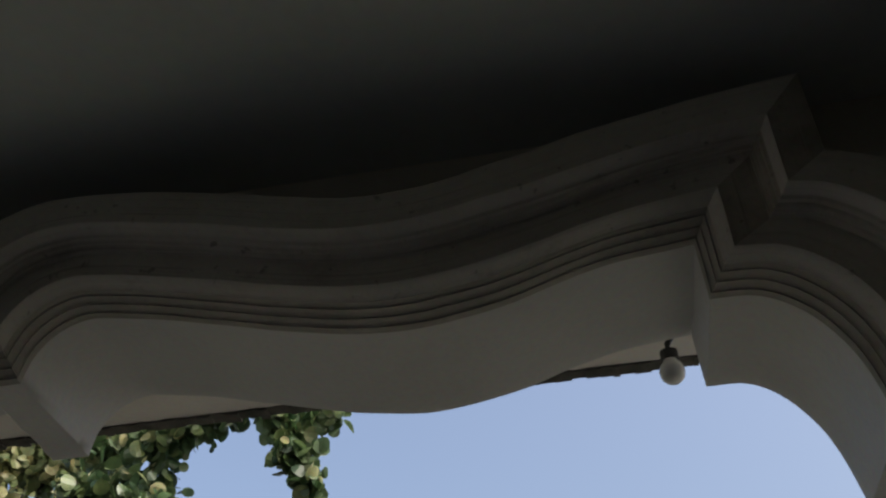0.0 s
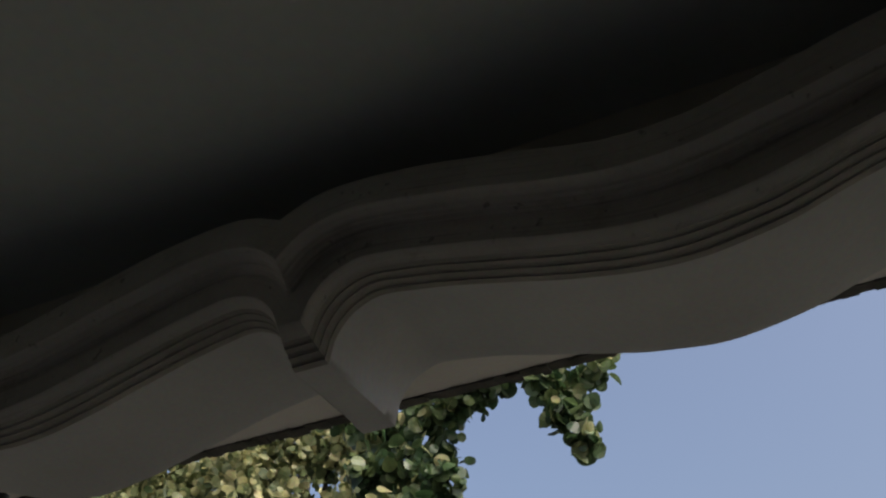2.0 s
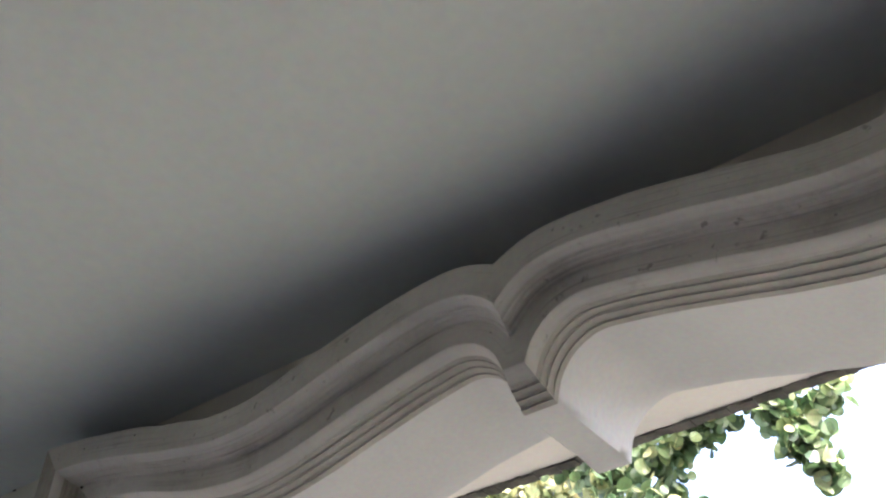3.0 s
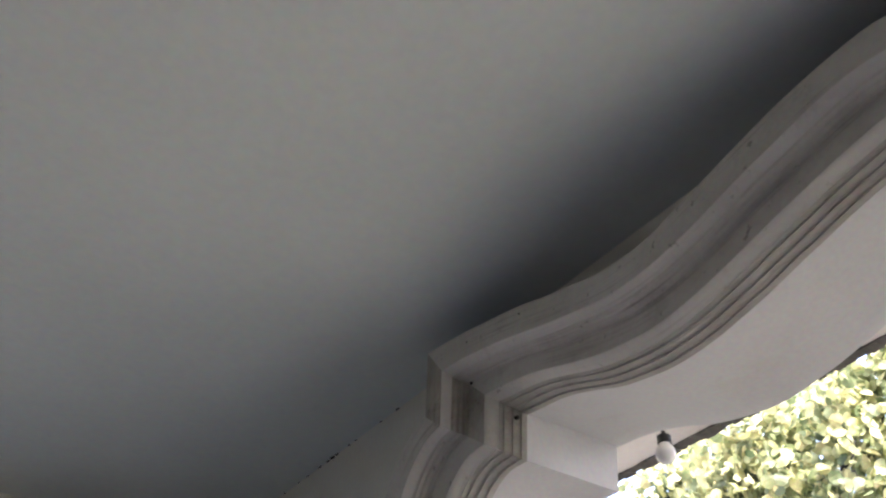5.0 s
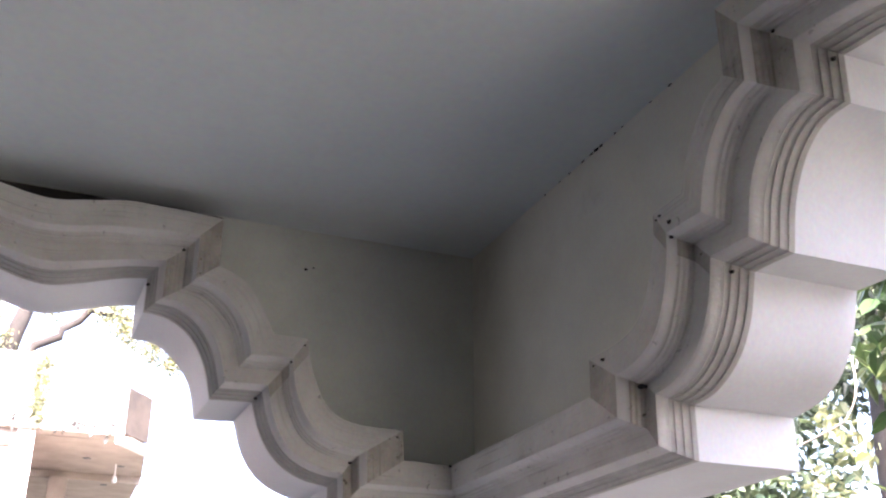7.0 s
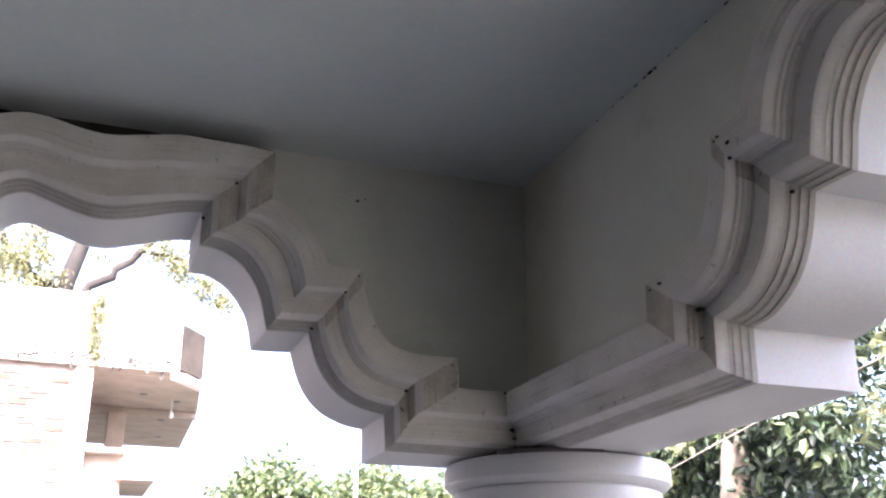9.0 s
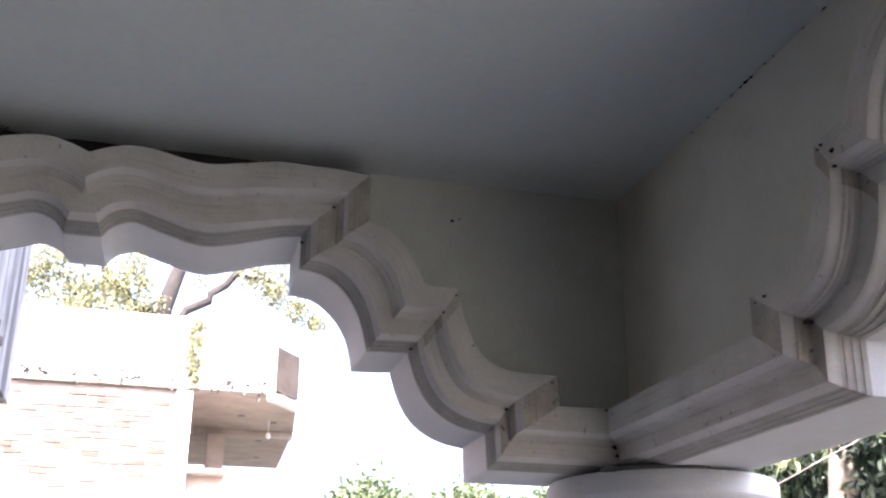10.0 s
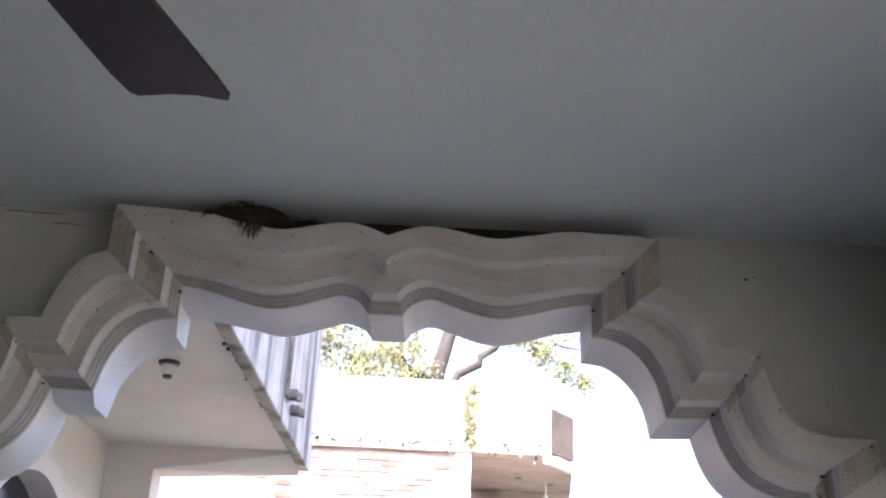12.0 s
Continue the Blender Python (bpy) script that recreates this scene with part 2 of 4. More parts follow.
# ---------------------------------------------------------------- the porch
LA, LB, H = 6.118, 3.632, 3.05
P0, P1, THICK = 0.149, 0.090, 0.280
SPRING = (2.250, 2.155, 2.060)


def resample(points, n):
    """n + 1 points along a smooth line through the points, even in length."""
    pts = [Vector((p[0], p[1], 0)) for p in points]
    if len(pts) > 2:
        ext = [pts[0] * 2 - pts[1], *pts, pts[-1] * 2 - pts[-2]]
        dense = []
        for i in range(1, len(ext) - 2):
            a, b, c, d = ext[i - 1:i + 3]
            for k in range(12):
                t = k / 12
                dense.append(0.5 * (2 * b + (c - a) * t + (2 * a - 5 * b + 4 * c - d) * t * t + (3 * b - a - 3 * c + d) * t ** 3))
        dense.append(pts[-1])
    else:
        dense = pts
    length = [0.0]
    for a, b in zip(dense, dense[1:]):
        length.append(length[-1] + (b - a).length)
    s = np.linspace(0, length[-1], n + 1)
    return np.stack([np.interp(s, length, [p.x for p in dense]), np.interp(s, length, [p.y for p in dense])], 1)


# tops of the two openings, half of each, from the middle: outer edge of the moulding and edge of the soffit
TOP_OUTER_LONG = [(0, 2.918), (0.06, 2.944), (0.125, 2.953), (0.25, 2.943), (0.38, 2.918), (0.5, 2.889), (0.6, 2.864), (0.69, 2.853), (0.78, 2.858), (0.88, 2.883), (1.01, 2.918), (1.16, 2.950), (1.30, 2.975), (1.401, 2.986)]
TOP_SOFFIT_LONG = [(0.036, 2.669), (0.046, 2.716), (0.068, 2.752), (0.096, 2.774), (0.14, 2.788), (0.2, 2.780), (0.3, 2.760), (0.4, 2.735), (0.5, 2.708), (0.6, 2.687), (0.695, 2.676), (0.79, 2.683), (0.885, 2.703), (0.98, 2.736), (1.075, 2.759), (1.196, 2.774)]
TOP_OUTER_SHORT = [(0, 2.944), (0.057, 2.968), (0.123, 2.983), (0.206, 2.975), (0.298, 2.954), (0.371, 2.949), (0.463, 2.964), (0.554, 2.983), (0.646, 2.985), (0.755, 2.982), (0.875, 2.976)]
TOP_SOFFIT_SHORT = [(0.057, 2.721), (0.072, 2.744), (0.096, 2.765), (0.151, 2.780), (0.217, 2.760), (0.311, 2.731), (0.386, 2.724), (0.478, 2.743), (0.59, 2.776), (0.674, 2.790)]
# foot of the opening, from the end of the short top: three edges (outer, middle, soffit), stretch by stretch
LOBE = ([(0.875, 2.811), (0.948, 2.780), (0.998, 2.730), (1.037, 2.673), (1.064, 2.610)],
        [(0.794, 2.748), (0.857, 2.733), (0.923, 2.676), (0.964, 2.605), (0.986, 2.523)],
        [(0.674, 2.674), (0.752, 2.663), (0.823, 2.614), (0.876, 2.532), (0.905, 2.419)])
STEP = ([(1.064, 2.610), (1.176, 2.608)], [(0.986, 2.523), (1.122, 2.526)], [(0.905, 2.419), (1.040, 2.424)])
OGEE = ([(1.176, 2.608), (1.183, 2.545), (1.207, 2.475), (1.242, 2.408), (1.286, 2.368), (1.352, 2.351), (1.43, 2.347), (1.503, 2.347)],
        [(1.122, 2.526), (1.130, 2.455), (1.152, 2.385), (1.188, 2.323), (1.235, 2.285), (1.30, 2.263), (1.362, 2.257)],
        [(1.040, 2.424), (1.068, 2.333), (1.108, 2.265), (1.158, 2.220), (1.225, 2.190), (1.302, 2.176)])


def edges_of(half, top_outer, top_soffit):
    """The three edges of half an opening as lists of (s, z), stretch by stretch with alike counts, s from the middle."""
    shift = top_outer[-1][0] - 0.875
    n_top = 56
    outer, soffit = resample(top_outer, n_top), resample(top_soffit, n_top)
    end = 0.794 + shift
    mid = np.stack([soffit[:, 0] * 0.5 + outer[:, 0] * 0.5, soffit[:, 1] * 0.46 + outer[:, 1] * 0.54], 1)
    mid[:, 0] = (mid[:, 0] - mid[0, 0]) * (end / (mid[-1, 0] - mid[0, 0]))
    rows = []
    for k, top in enumerate((outer, mid, soffit)):
        line = list(map(tuple, top))
        foot = [[(s + shift, z) for s, z in part_[k]] for part_ in (LOBE, STEP, OGEE)]
        if k == 2 and shift > 0.1:
            # the long opening is a little narrower at its feet
            foot = [[(s - 0.021 * min(max((s - 1.22) / 0.3, 0), 1), z - 0.012 * max(1 - (s - 1.2) / 0.2, 0) + 0.012 * max((s - 1.6) / 0.23, 0)) for s, z in stretch] for stretch in foot]
        line += list(map(tuple, resample([line[-1], foot[0][0]], 3)[1:]))
        line += list(map(tuple, resample(foot[0], 18)[1:]))
        line += list(map(tuple, resample(foot[1], 3)[1:]))
        line += list(map(tuple, resample(foot[2], 20)[1:]))
        line += list(map(tuple, resample([line[-1], (line[-1][0] + 0.004, SPRING[k])], 2)[1:]))
        line += [(half, SPRING[k])]
        rows.append(np.array(line))
    return rows


def uneven(a, b, c):
    """A millimetre or two of hand-worked plaster."""
    return 0.0022 * noise.noise(Vector((a * 11.0, b * 9.0, c * 7.0)))


def at_fraction(rows, f):
    return rows[0] * (1 - f) + rows[1] * f if f <= 1 else rows[1] * (2 - f) + rows[2] * (f - 1)


# stretches of the moulding that turn upright at the steps: run dirt, plus shade painted in
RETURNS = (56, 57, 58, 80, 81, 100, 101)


def arch_wall(name, half, top_outer, top_soffit, place, label, thick=THICK, rise=0.0, splay=0.0, lean=0.0, paint=M_WALL):
    """A porch wall with a cusped opening: panel, two mouldings that step back to the opening, and the soffit. place(s, d, z) gives the world point.
    rise lifts the far end of the top, splay widens the outer edge of that half, lean draws the outer edge in above the feet."""
    rows = edges_of(half, top_outer, top_soffit)
    wall = thing(name, label, "wall", kind="structure")

    def sheet(loops, mat, part_name, label_="", smooth=28):
        stained = mat is M_TRIM
        bm = bmesh.new()
        uv = bm.loops.layers.uv.new("along")
        where = {}
        run = [0.0]
        for a, b in zip(rows[1], rows[1][1:]):
            run.append(run[-1] + float(np.hypot(*(b - a))))
        across = [0.0]
        for (l0, d0), (l1, d1) in zip(loops, loops[1:]):
            across.append(across[-1] + math.hypot(float(np.hypot(*(l1[20] - l0[20]))), d1 - d0))

        def face(quad, stain=False):
            f = bm.faces.new(quad)
            f.material_index = 1 if stain else 0
            for loop in f.loops:
                loop[uv].uv = where[loop.vert]

        for sign in (1, -1):
            grid = []
            for k, (line, d) in enumerate(loops):
                pts = line.copy()
                pts[-1, 0] = half - d
                if sign < 0 and rise and d >= 0.0:
                    share = np.clip((pts[:, 0] - 0.50) / 0.36, 0, 1) * np.clip((pts[:, 1] - 2.62) / 0.16, 0, 1)
                    near = np.clip(1.35 - abs(float(line[20, 1] - rows[0][20, 1])) / 0.10, 0, 1) if line[20, 1] < H else 1.0
                    pts[:, 1] += rise * share * near * (pts[:, 1] < H)
                    pts[:, 0] += 0.55 * rise * share * near
                if sign < 0 and splay and d < -0.1:
                    out = np.clip((pts[:, 0] - 0.45) / 0.2, 0, 1) * (pts[:, 0] < half - 0.3)
                    pts[:, 0] += splay * out
                    pts[:, 1] -= 0.5 * splay * out
                back = lean if d < -0.15 else 0.0
                ring = [bm.verts.new(place(sign * (s + uneven(s, d, z)), d + back * min(max((z - 2.52) / 0.14, 0), 1), z + uneven(z, s, d))) for s, z in pts]
                for v, r in zip(ring, run):
                    where[v] = (sign * r + 20.0, across[k])
                grid.append(ring)
            for g0, g1 in zip(grid, grid[1:]):
                for i in range(len(g0) - 1):
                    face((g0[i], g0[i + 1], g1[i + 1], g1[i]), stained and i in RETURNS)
            if sign > 0:
                first = [(line[0], d) for line, d in loops]
        # the middle strip, between the two halves
        first = [(p, d + (lean if d < -0.15 else 0.0)) for p, d in first]
        a = [bm.verts.new(place(p[0], d, p[1])) for p, d in first]
        b = [bm.verts.new(place(-p[0], d, p[1])) for p, d in first]
        where.update({v: (20.0, c) for ring in (a, b) for v, c in zip(ring, across)})
        for i in range(len(a) - 1):
            if first[i][0][0] > 1e-4 or first[i + 1][0][0] > 1e-4:
                face((a[i], a[i + 1], b[i + 1], b[i]))
        bmesh.ops.remove_doubles(bm, verts=bm.verts, dist=0.0004)
        ob = part(part_name, bm, mat, wall, label_, smooth)
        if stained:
            ob.data.materials.append(M_STAIN_SHADE)
        return ob

    top = rows[0].copy()
    top[:, 1] = H + 0.01
    sheet([(top, 0.0), (rows[0], 0.0)], paint, "wall_panel", "matt painted plaster panel with faint stains", None)
    outer = [(0.0, 0.0), (0.0, P0 - 0.006), (0.02, P0 - 0.001), (0.05, P0), (0.85, P0)]
    sheet([(at_fraction(rows, f), d) for f, d in outer], M_TRIM, "outer_moulding", "cream painted outer arch moulding with brown grime")
    nose = [(0.85, P0), (0.875, P0 - 0.003), (0.905, P0 - 0.008), (0.94, P0 - 0.016), (0.965, P0 - 0.021), (0.985, P0 - 0.023)]
    sheet([(at_fraction(rows, f), d) for f, d in nose], M_NOSE, "outer_nose", "white rounded nosing under the moulding face, paint lightened for the light it catches")
    inner = [(0.985, P0 - 0.023), (1.03, P0 - 0.0265), (1.04, P0 - 0.034), (1.085, P0 - 0.0385), (1.095, P0 - 0.046), (1.14, P0 - 0.0505), (1.15, P1 + 0.002), (1.20, P1), (1.64, P1)]
    sheet([(at_fraction(rows, f), d) for f, d in inner], M_TRIM, "inner_moulding", "cream painted inner arch moulding with fine dirty lines")
    nose = [(1.64, P1), (1.665, P1 - 0.003), (1.695, P1 - 0.008), (1.73, P1 - 0.016), (1.76, P1 - 0.022), (1.79, P1 - 0.026)]
    sheet([(at_fraction(rows, f), d) for f, d in nose], M_NOSE, "inner_nose", "white rounded nosing, paint lightened for the light it catches")
    beads = [(1.79, 0.064), (1.805, 0.055), (1.825, 0.052), (1.840, 0.052), (1.858, 0.044), (1.873, 0.037), (1.893, 0.034), (1.908, 0.034), (1.926, 0.026), (1.941, 0.019), (1.961, 0.016), (1.976, 0.016), (1.990, 0.009), (2.0, 0.003)]
    sheet([(at_fraction(rows, f), d) for f, d in beads], M_BEAD, "groove_band", "grimy fine grooves along the arch edge")
    # black sheet on top of the moulding, in place of the shade under the ceiling
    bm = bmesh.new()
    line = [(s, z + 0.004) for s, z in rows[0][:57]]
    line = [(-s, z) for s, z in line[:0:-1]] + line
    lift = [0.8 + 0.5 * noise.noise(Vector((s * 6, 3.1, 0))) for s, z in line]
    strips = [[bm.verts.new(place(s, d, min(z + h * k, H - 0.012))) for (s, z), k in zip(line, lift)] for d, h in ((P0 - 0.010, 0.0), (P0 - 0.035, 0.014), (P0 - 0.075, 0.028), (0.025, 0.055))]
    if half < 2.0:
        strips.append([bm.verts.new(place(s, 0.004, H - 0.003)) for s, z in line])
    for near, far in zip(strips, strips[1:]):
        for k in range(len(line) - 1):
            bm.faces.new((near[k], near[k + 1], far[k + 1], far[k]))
    part("dust_layer", bm, M_GAP_SHADE, wall, "black sheet standing in for the shade above the moulding ledge", 60)
    rim = rows[2] + (rows[2] - rows[1]) * 0.024
    sheet([(rows[2], 0.003), (rows[2], -thick * 0.5), (rows[2], -thick + 0.052), (rim, -thick + 0.040), (rim, -thick)], M_SOFFIT, "soffit", "smooth white painted arch soffit with a raised outer rim", 20)
    out_top = rows[2].copy()
    out_top[:, 1] = H + 0.22
    sheet([(rim, -thick), (out_top, -thick)], M_WHITE, "outer_face", "", None)
    return wall


arch_wall("wall_north", LA / 2, TOP_OUTER_LONG, TOP_SOFFIT_LONG, lambda s, d, z: (LA / 2 + s, -d, z), "long porch wall with a wide cusped arch opening", lean=0.020)
arch_wall("wall_west", LB / 2, TOP_OUTER_SHORT, TOP_SOFFIT_SHORT, lambda s, d, z: (d, -LB / 2 + s, z), "short porch wall with a cusped arch opening", 0.265, 0.036, 0.034, paint=M_WALL_W)
# two unseen sides, added closed and dark so little light bounces to the ceiling
wall_east = tagged(new("wall_east", mesh_of("wall_east", box((LA + 0.001, -LB - 0.001, 0), (LA + 0.25, THICK, H + 0.2)), M_DARKWALL)), "unseen plain dark brown wall, added to cut bounce light", "wall", kind="structure")
wall_south = tagged(new("wall_south", mesh_of("wall_south", box((-0.25, -LB - 0.25, 0), (LA + 0.25, -LB - 0.001, H + 0.2)), M_DARKWALL)), "unseen plain dark brown wall, added to cut bounce light", "wall", kind="structure")

bm = bmesh.new()
add_box(bm, (-THICK, -LB - 0.2, H), (LA + THICK, THICK, H + 0.14))
ceiling = tagged(new("ceiling", mesh_of("ceiling", bm, M_CEIL)), "flat pale grey painted porch ceiling", "ceiling", kind="structure")
floor = tagged(new("floor", mesh_of("floor", box((-0.4, -LB - 0.2, -0.15), (LA + 0.4, 0.4, 0.0), 0.01), M_FLOOR)), "worn stone porch floor", "floor", kind="structure")
bm = bmesh.new()
bmesh.ops.create_grid(bm, x_segments=2, y_segments=2, size=900)
ground = tagged(new("ground", mesh_of("ground", bm, M_GROUND)), "dry bare earth ground", "ground", kind="structure")
ground.location.z = -0.16


def column(x, y):
    col = thing("column", "white painted round column with a wide round capital", "column", "porch columns", at=(0, 0, 0))
    part("shaft", lathe([(0.20, 0.12), (0.185, 0.4), (0.175, 1.62)], 40, (x, y)), M_SOFFIT, col, smooth=40)
    part("base", lathe([(0.30, 0.0), (0.30, 0.06), (0.27, 0.08), (0.25, 0.13), (0.21, 0.14)], 40, (x, y)), M_SOFFIT, col, smooth=40)
    part("neck_ring", lathe([(0.176, 1.60), (0.21, 1.62), (0.22, 1.65), (0.21, 1.68), (0.20, 1.70), (0.26, 1.80), (0.30, 1.84)], 48, (x, y)), M_SOFFIT, col, smooth=40)
    part("capital", lathe([(0.30, 1.84), (0.335, 1.90), (0.350, 1.915), (0.354, 1.935), (0.354, 1.955), (0.346, 1.963), (0.372, 1.970), (0.385, 1.984), (0.387, 2.030), (0.378, 2.049), (0.36, 2.054)], 72, (x, y)), M_SOFFIT, col, "smooth white round capital disc", smooth=40)
    return col


for cx, cy in ((-0.085, 0.135), (LA - 0.1, 0.1), (-0.1, -LB + 0.1)):
    column(cx, cy)


# ---------------------------------------------------------------- porch eave and fittings
eave = thing("eave", "white painted concrete sunshade slab with a mouldy black edge", "eave", kind="structure")
part("slab", box((-0.7, THICK - 0.024, 2.957), (LA + 0.7, 0.64, 3.06), 0.008), M_WHITE, eave)
bm = bmesh.new()
rng = random.Random(4)
x = -0.7
while x < LA + 0.7:
    w = rng.uniform(0.012, 0.04)
    add_box(bm, (x, 0.634 - rng.uniform(0, 0.005), 2.957 - rng.uniform(0.002, 0.008)), (x + w, 0.66 + rng.uniform(0, 0.012), 3.055))
    x += w * 0.96
part("drip_edge", bm, M_MOULD, eave, "black ragged mould along the slab edge")


def wall_bulb(x):
    lamp = thing("light_bulb", "round white bulb in a black holder on the outer arch wall", "light bulb", "porch bulbs", at=(0, 0, 0))
    part("bulb", lathe([(0.003, 2.716), (0.013, 2.718), (0.021, 2.726), (0.0245, 2.739), (0.021, 2.752), (0.014, 2.760), (0.013, 2.768)], 24, (x, 0.33)), M_BULB, lamp, smooth=50)
    part("holder", lathe([(0.013, 2.764), (0.017, 2.766), (0.017, 2.784), (0.010, 2.788)], 20, (x, 0.33)), M_BLACK, lamp, "black plastic bulb holder", 40)
    bm = bmesh.new()
    add_tube(bm, [(x, 0.33, 2.79), (x, 0.328, 2.80), (x + 0.015, 0.29, 2.805), (x + 0.02, 0.2535, 2.805)], 0.006, 8)
    part("bracket", bm, M_BLACK, lamp)


wall_bulb(1.955)
wall_bulb(4.21)


def ceiling_fan(x, y, z, turn):
    fan = thing("ceiling_fan", "dark brown three-bladed ceiling fan hanging from a rod", "fan", at=(0, 0, 0))
    part("canopy", lathe([(0.06, 3.049), (0.058, 3.02), (0.03, 2.98), (0.015, 2.97)], 28, (x, y)), M_FAN, fan, smooth=40)
    part("rod", lathe([(0.011, 2.98), (0.011, z + 0.10)], 14, (x, y)), M_FAN, fan, smooth=40)
    part("motor", lathe([(0.02, z + 0.12), (0.06, z + 0.10), (0.10, z + 0.06), (0.11, z + 0.02), (0.105, z - 0.03), (0.07, z - 0.05), (0.02, z - 0.055)], 36, (x, y)), M_FAN, fan, smooth=40)
    for k in range(3):
        a = radians(turn + 120 * k)
        m = Matrix.Translation((x, y, z)) @ Matrix.Rotation(a, 4, "Z") @ Matrix.Rotation(radians(9), 4, "X")
        bm = bmesh.new()
        ends = [(0.17, 0.055), (0.30, 0.066), (0.45, 0.074), (0.60, 0.080), (0.648, 0.078), (0.66, 0.070)]
        top, low = [], []
        for r, w in ends:
            for zz, keep in ((0.003, top), (-0.003, low)):
                keep.append([bm.verts.new(m @ Vector((r, s * w, zz - 0.02 * (s * w / 0.08) ** 2 * 0.4))) for s in (-1, -0.33, 0.33, 1)])
        for i in range(len(ends) - 1):
            for j in range(3):
                bm.faces.new((top[i][j], top[i + 1][j], top[i + 1][j + 1], top[i][j + 1]))
                bm.faces.new((low[i][j], low[i][j + 1], low[i + 1][j + 1], low[i + 1][j]))
            for j in (0, 3):
                bm.faces.new((top[i][j], low[i][j], low[i + 1][j], top[i + 1][j]))
        for i in (0, -1):
            for j in range(3):
                bm.faces.new((top[i][j], top[i][j + 1], low[i][j + 1], low[i][j]))
        blade = part("blade", bm, M_FAN, fan, smooth=30)
        bm = bmesh.new()
        add_tube(bm, [m @ Vector((0.09, 0, 0)), m @ Vector((0.14, 0, -0.006)), m @ Vector((0.24, 0, -0.010))], [0.016, 0.014, 0.012], 8)
        part("blade_arm", bm, M_FAN, blade)
    return fan


ceiling_fan(2.607, -2.14, 2.32, 166)

# ---------------------------------------------------------------- nest, grime and webs
rng = random.Random(11)
nest = thing("bird_nest", "untidy dark straw bird nest wedged above the arch moulding", "nest", at=(0, 0, 0))
bm = bmesh.new()
for i in range(900):
    cy = rng.gauss(-2.285, 0.10)
    h = 0.045 * math.exp(-((cy + 2.29) / 0.08) ** 2)
    p = Vector((rng.uniform(0.02, 0.158), cy, 2.985 + rng.uniform(-0.01, 0.008 + h)))
    d = Vector((rng.gauss(0, 0.6), rng.gauss(0, 1), rng.gauss(0, 0.10))).normalized() * rng.uniform(0.014, 0.036)
    q = p + d
    q.z = min(q.z, 3.04)
    p.z = min(p.z, 3.035)
    add_tube(bm, [p - d * 0.5, p + Vector((0, 0, 0.003)), q], 0.0012, 3, False)
part("straw_heap", bm, M_STRAW, nest)
bm = bmesh.new()
for i in range(90):
    cy = rng.gauss(-2.26, 0.035)
    p = Vector((0.154, cy, 2.985))
    drop = rng.uniform(0.02, 0.085) * math.exp(-((cy + 2.26) / 0.05) ** 2)
    add_tube(bm, [p, p + Vector((0.006, rng.uniform(-0.01, 0.01), -drop * 0.5)), p + Vector((0.003, rng.uniform(-0.02, 0.02), -drop))], 0.0013, 3, False)
part("hanging_straws", bm, M_STRAW, nest)
bm = bmesh.new()
bmesh.ops.create_icosphere(bm, subdivisions=3, radius=1.0, matrix=Matrix.Translation((0.08, -2.29, 3.0)) @ Matrix.Diagonal((0.078, 0.15, 0.046, 1)))
for v in bm.verts:
    v.co += noise.noise_vector(v.co * 30) * 0.012
    v.co.z = min(v.co.z, 3.046)
part("core", bm, M_GRIME, nest, smooth=60)


def blob_mesh(seed, flat=0.6):
    bm = bmesh.new()
    bmesh.ops.create_icosphere(bm, subdivisions=2, radius=1.0)
    for v in bm.verts:
        v.co *= 1 + 0.45 * noise.noise(v.co * 1.7 + Vector((seed * 7.1, 0, 0)))
        v.co.z *= flat
    return mesh_of("grime", bm, M_GRIME, 60)


BLOBS = [blob_mesh(i) for i in range(4)]
grime_n = thing("grime_specks", "small black insect nests stuck in the moulding corners", "grime", kind="stuff")


def speck(x, y, z, r, stretch=(1, 1, 1)):
    ob = new("speck", rng.choice(BLOBS))
    ob.location = (x, y, z)
    r *= 0.8
    ob.scale = (r * stretch[0], r * stretch[1], r * stretch[2])
    ob.parent = grime_n


# corners of the mouldings: s from the corner of the porch, depth, height, size
for s, d, z, r in ((0.652, P0, 2.585, 0.005), (0.690, P1 + 0.05, 2.528, 0.007), (0.66, P1 + 0.05, 2.527, 0.005), (0.700, P1, 2.515, 0.008), (0.775, 0.05, 2.425, 0.008), (1.024, P1 + 0.01, 2.885, 0.011), (1.05, P1, 2.87, 0.008), (0.335, P0, 2.322, 0.005), (0.42, P1, 2.255, 0.007), (0.47, P1, 2.24, 0.008), (1.14, 0.03, 2.76, 0.008)):
    speck(d, -s, z, r)
    speck(d, -LB + s + rng.uniform(-0.01, 0.01), z, r * rng.uniform(0.7, 1.1))
    speck(s + 0.719, -d, z, r)
for x, d, z, r in ((1.10, P0, 2.325, 0.008), (1.42, P0, 2.56, 0.009), (1.385, P0, 2.59, 0.006), (1.20, P1 + 0.02, 2.235, 0.012), (1.75, P1, 2.85, 0.008), (1.83, P0, 2.93, 0.003), (2.03, P0, 2.90, 0.003)):
    speck(x, -d, z, r)
for y, z, r in ((-2.61, 2.972, 0.008), (-2.518, 2.953, 0.008), (-2.537, 2.893, 0.005), (-2.61, 2.874, 0.006), (-2.563, 2.84, 0.007)):
    speck(P0, y, z, r * 0.8, (0.5, rng.uniform(0.8, 1.5), 0.8))
for i in range(9):
    f = i / 8
    speck(P0 - 0.06 * f, -P0 + 0.06 * f - 0.004, 2.235 - 0.15 * f + rng.uniform(-0.01, 0.01), rng.uniform(0.005, 0.010))
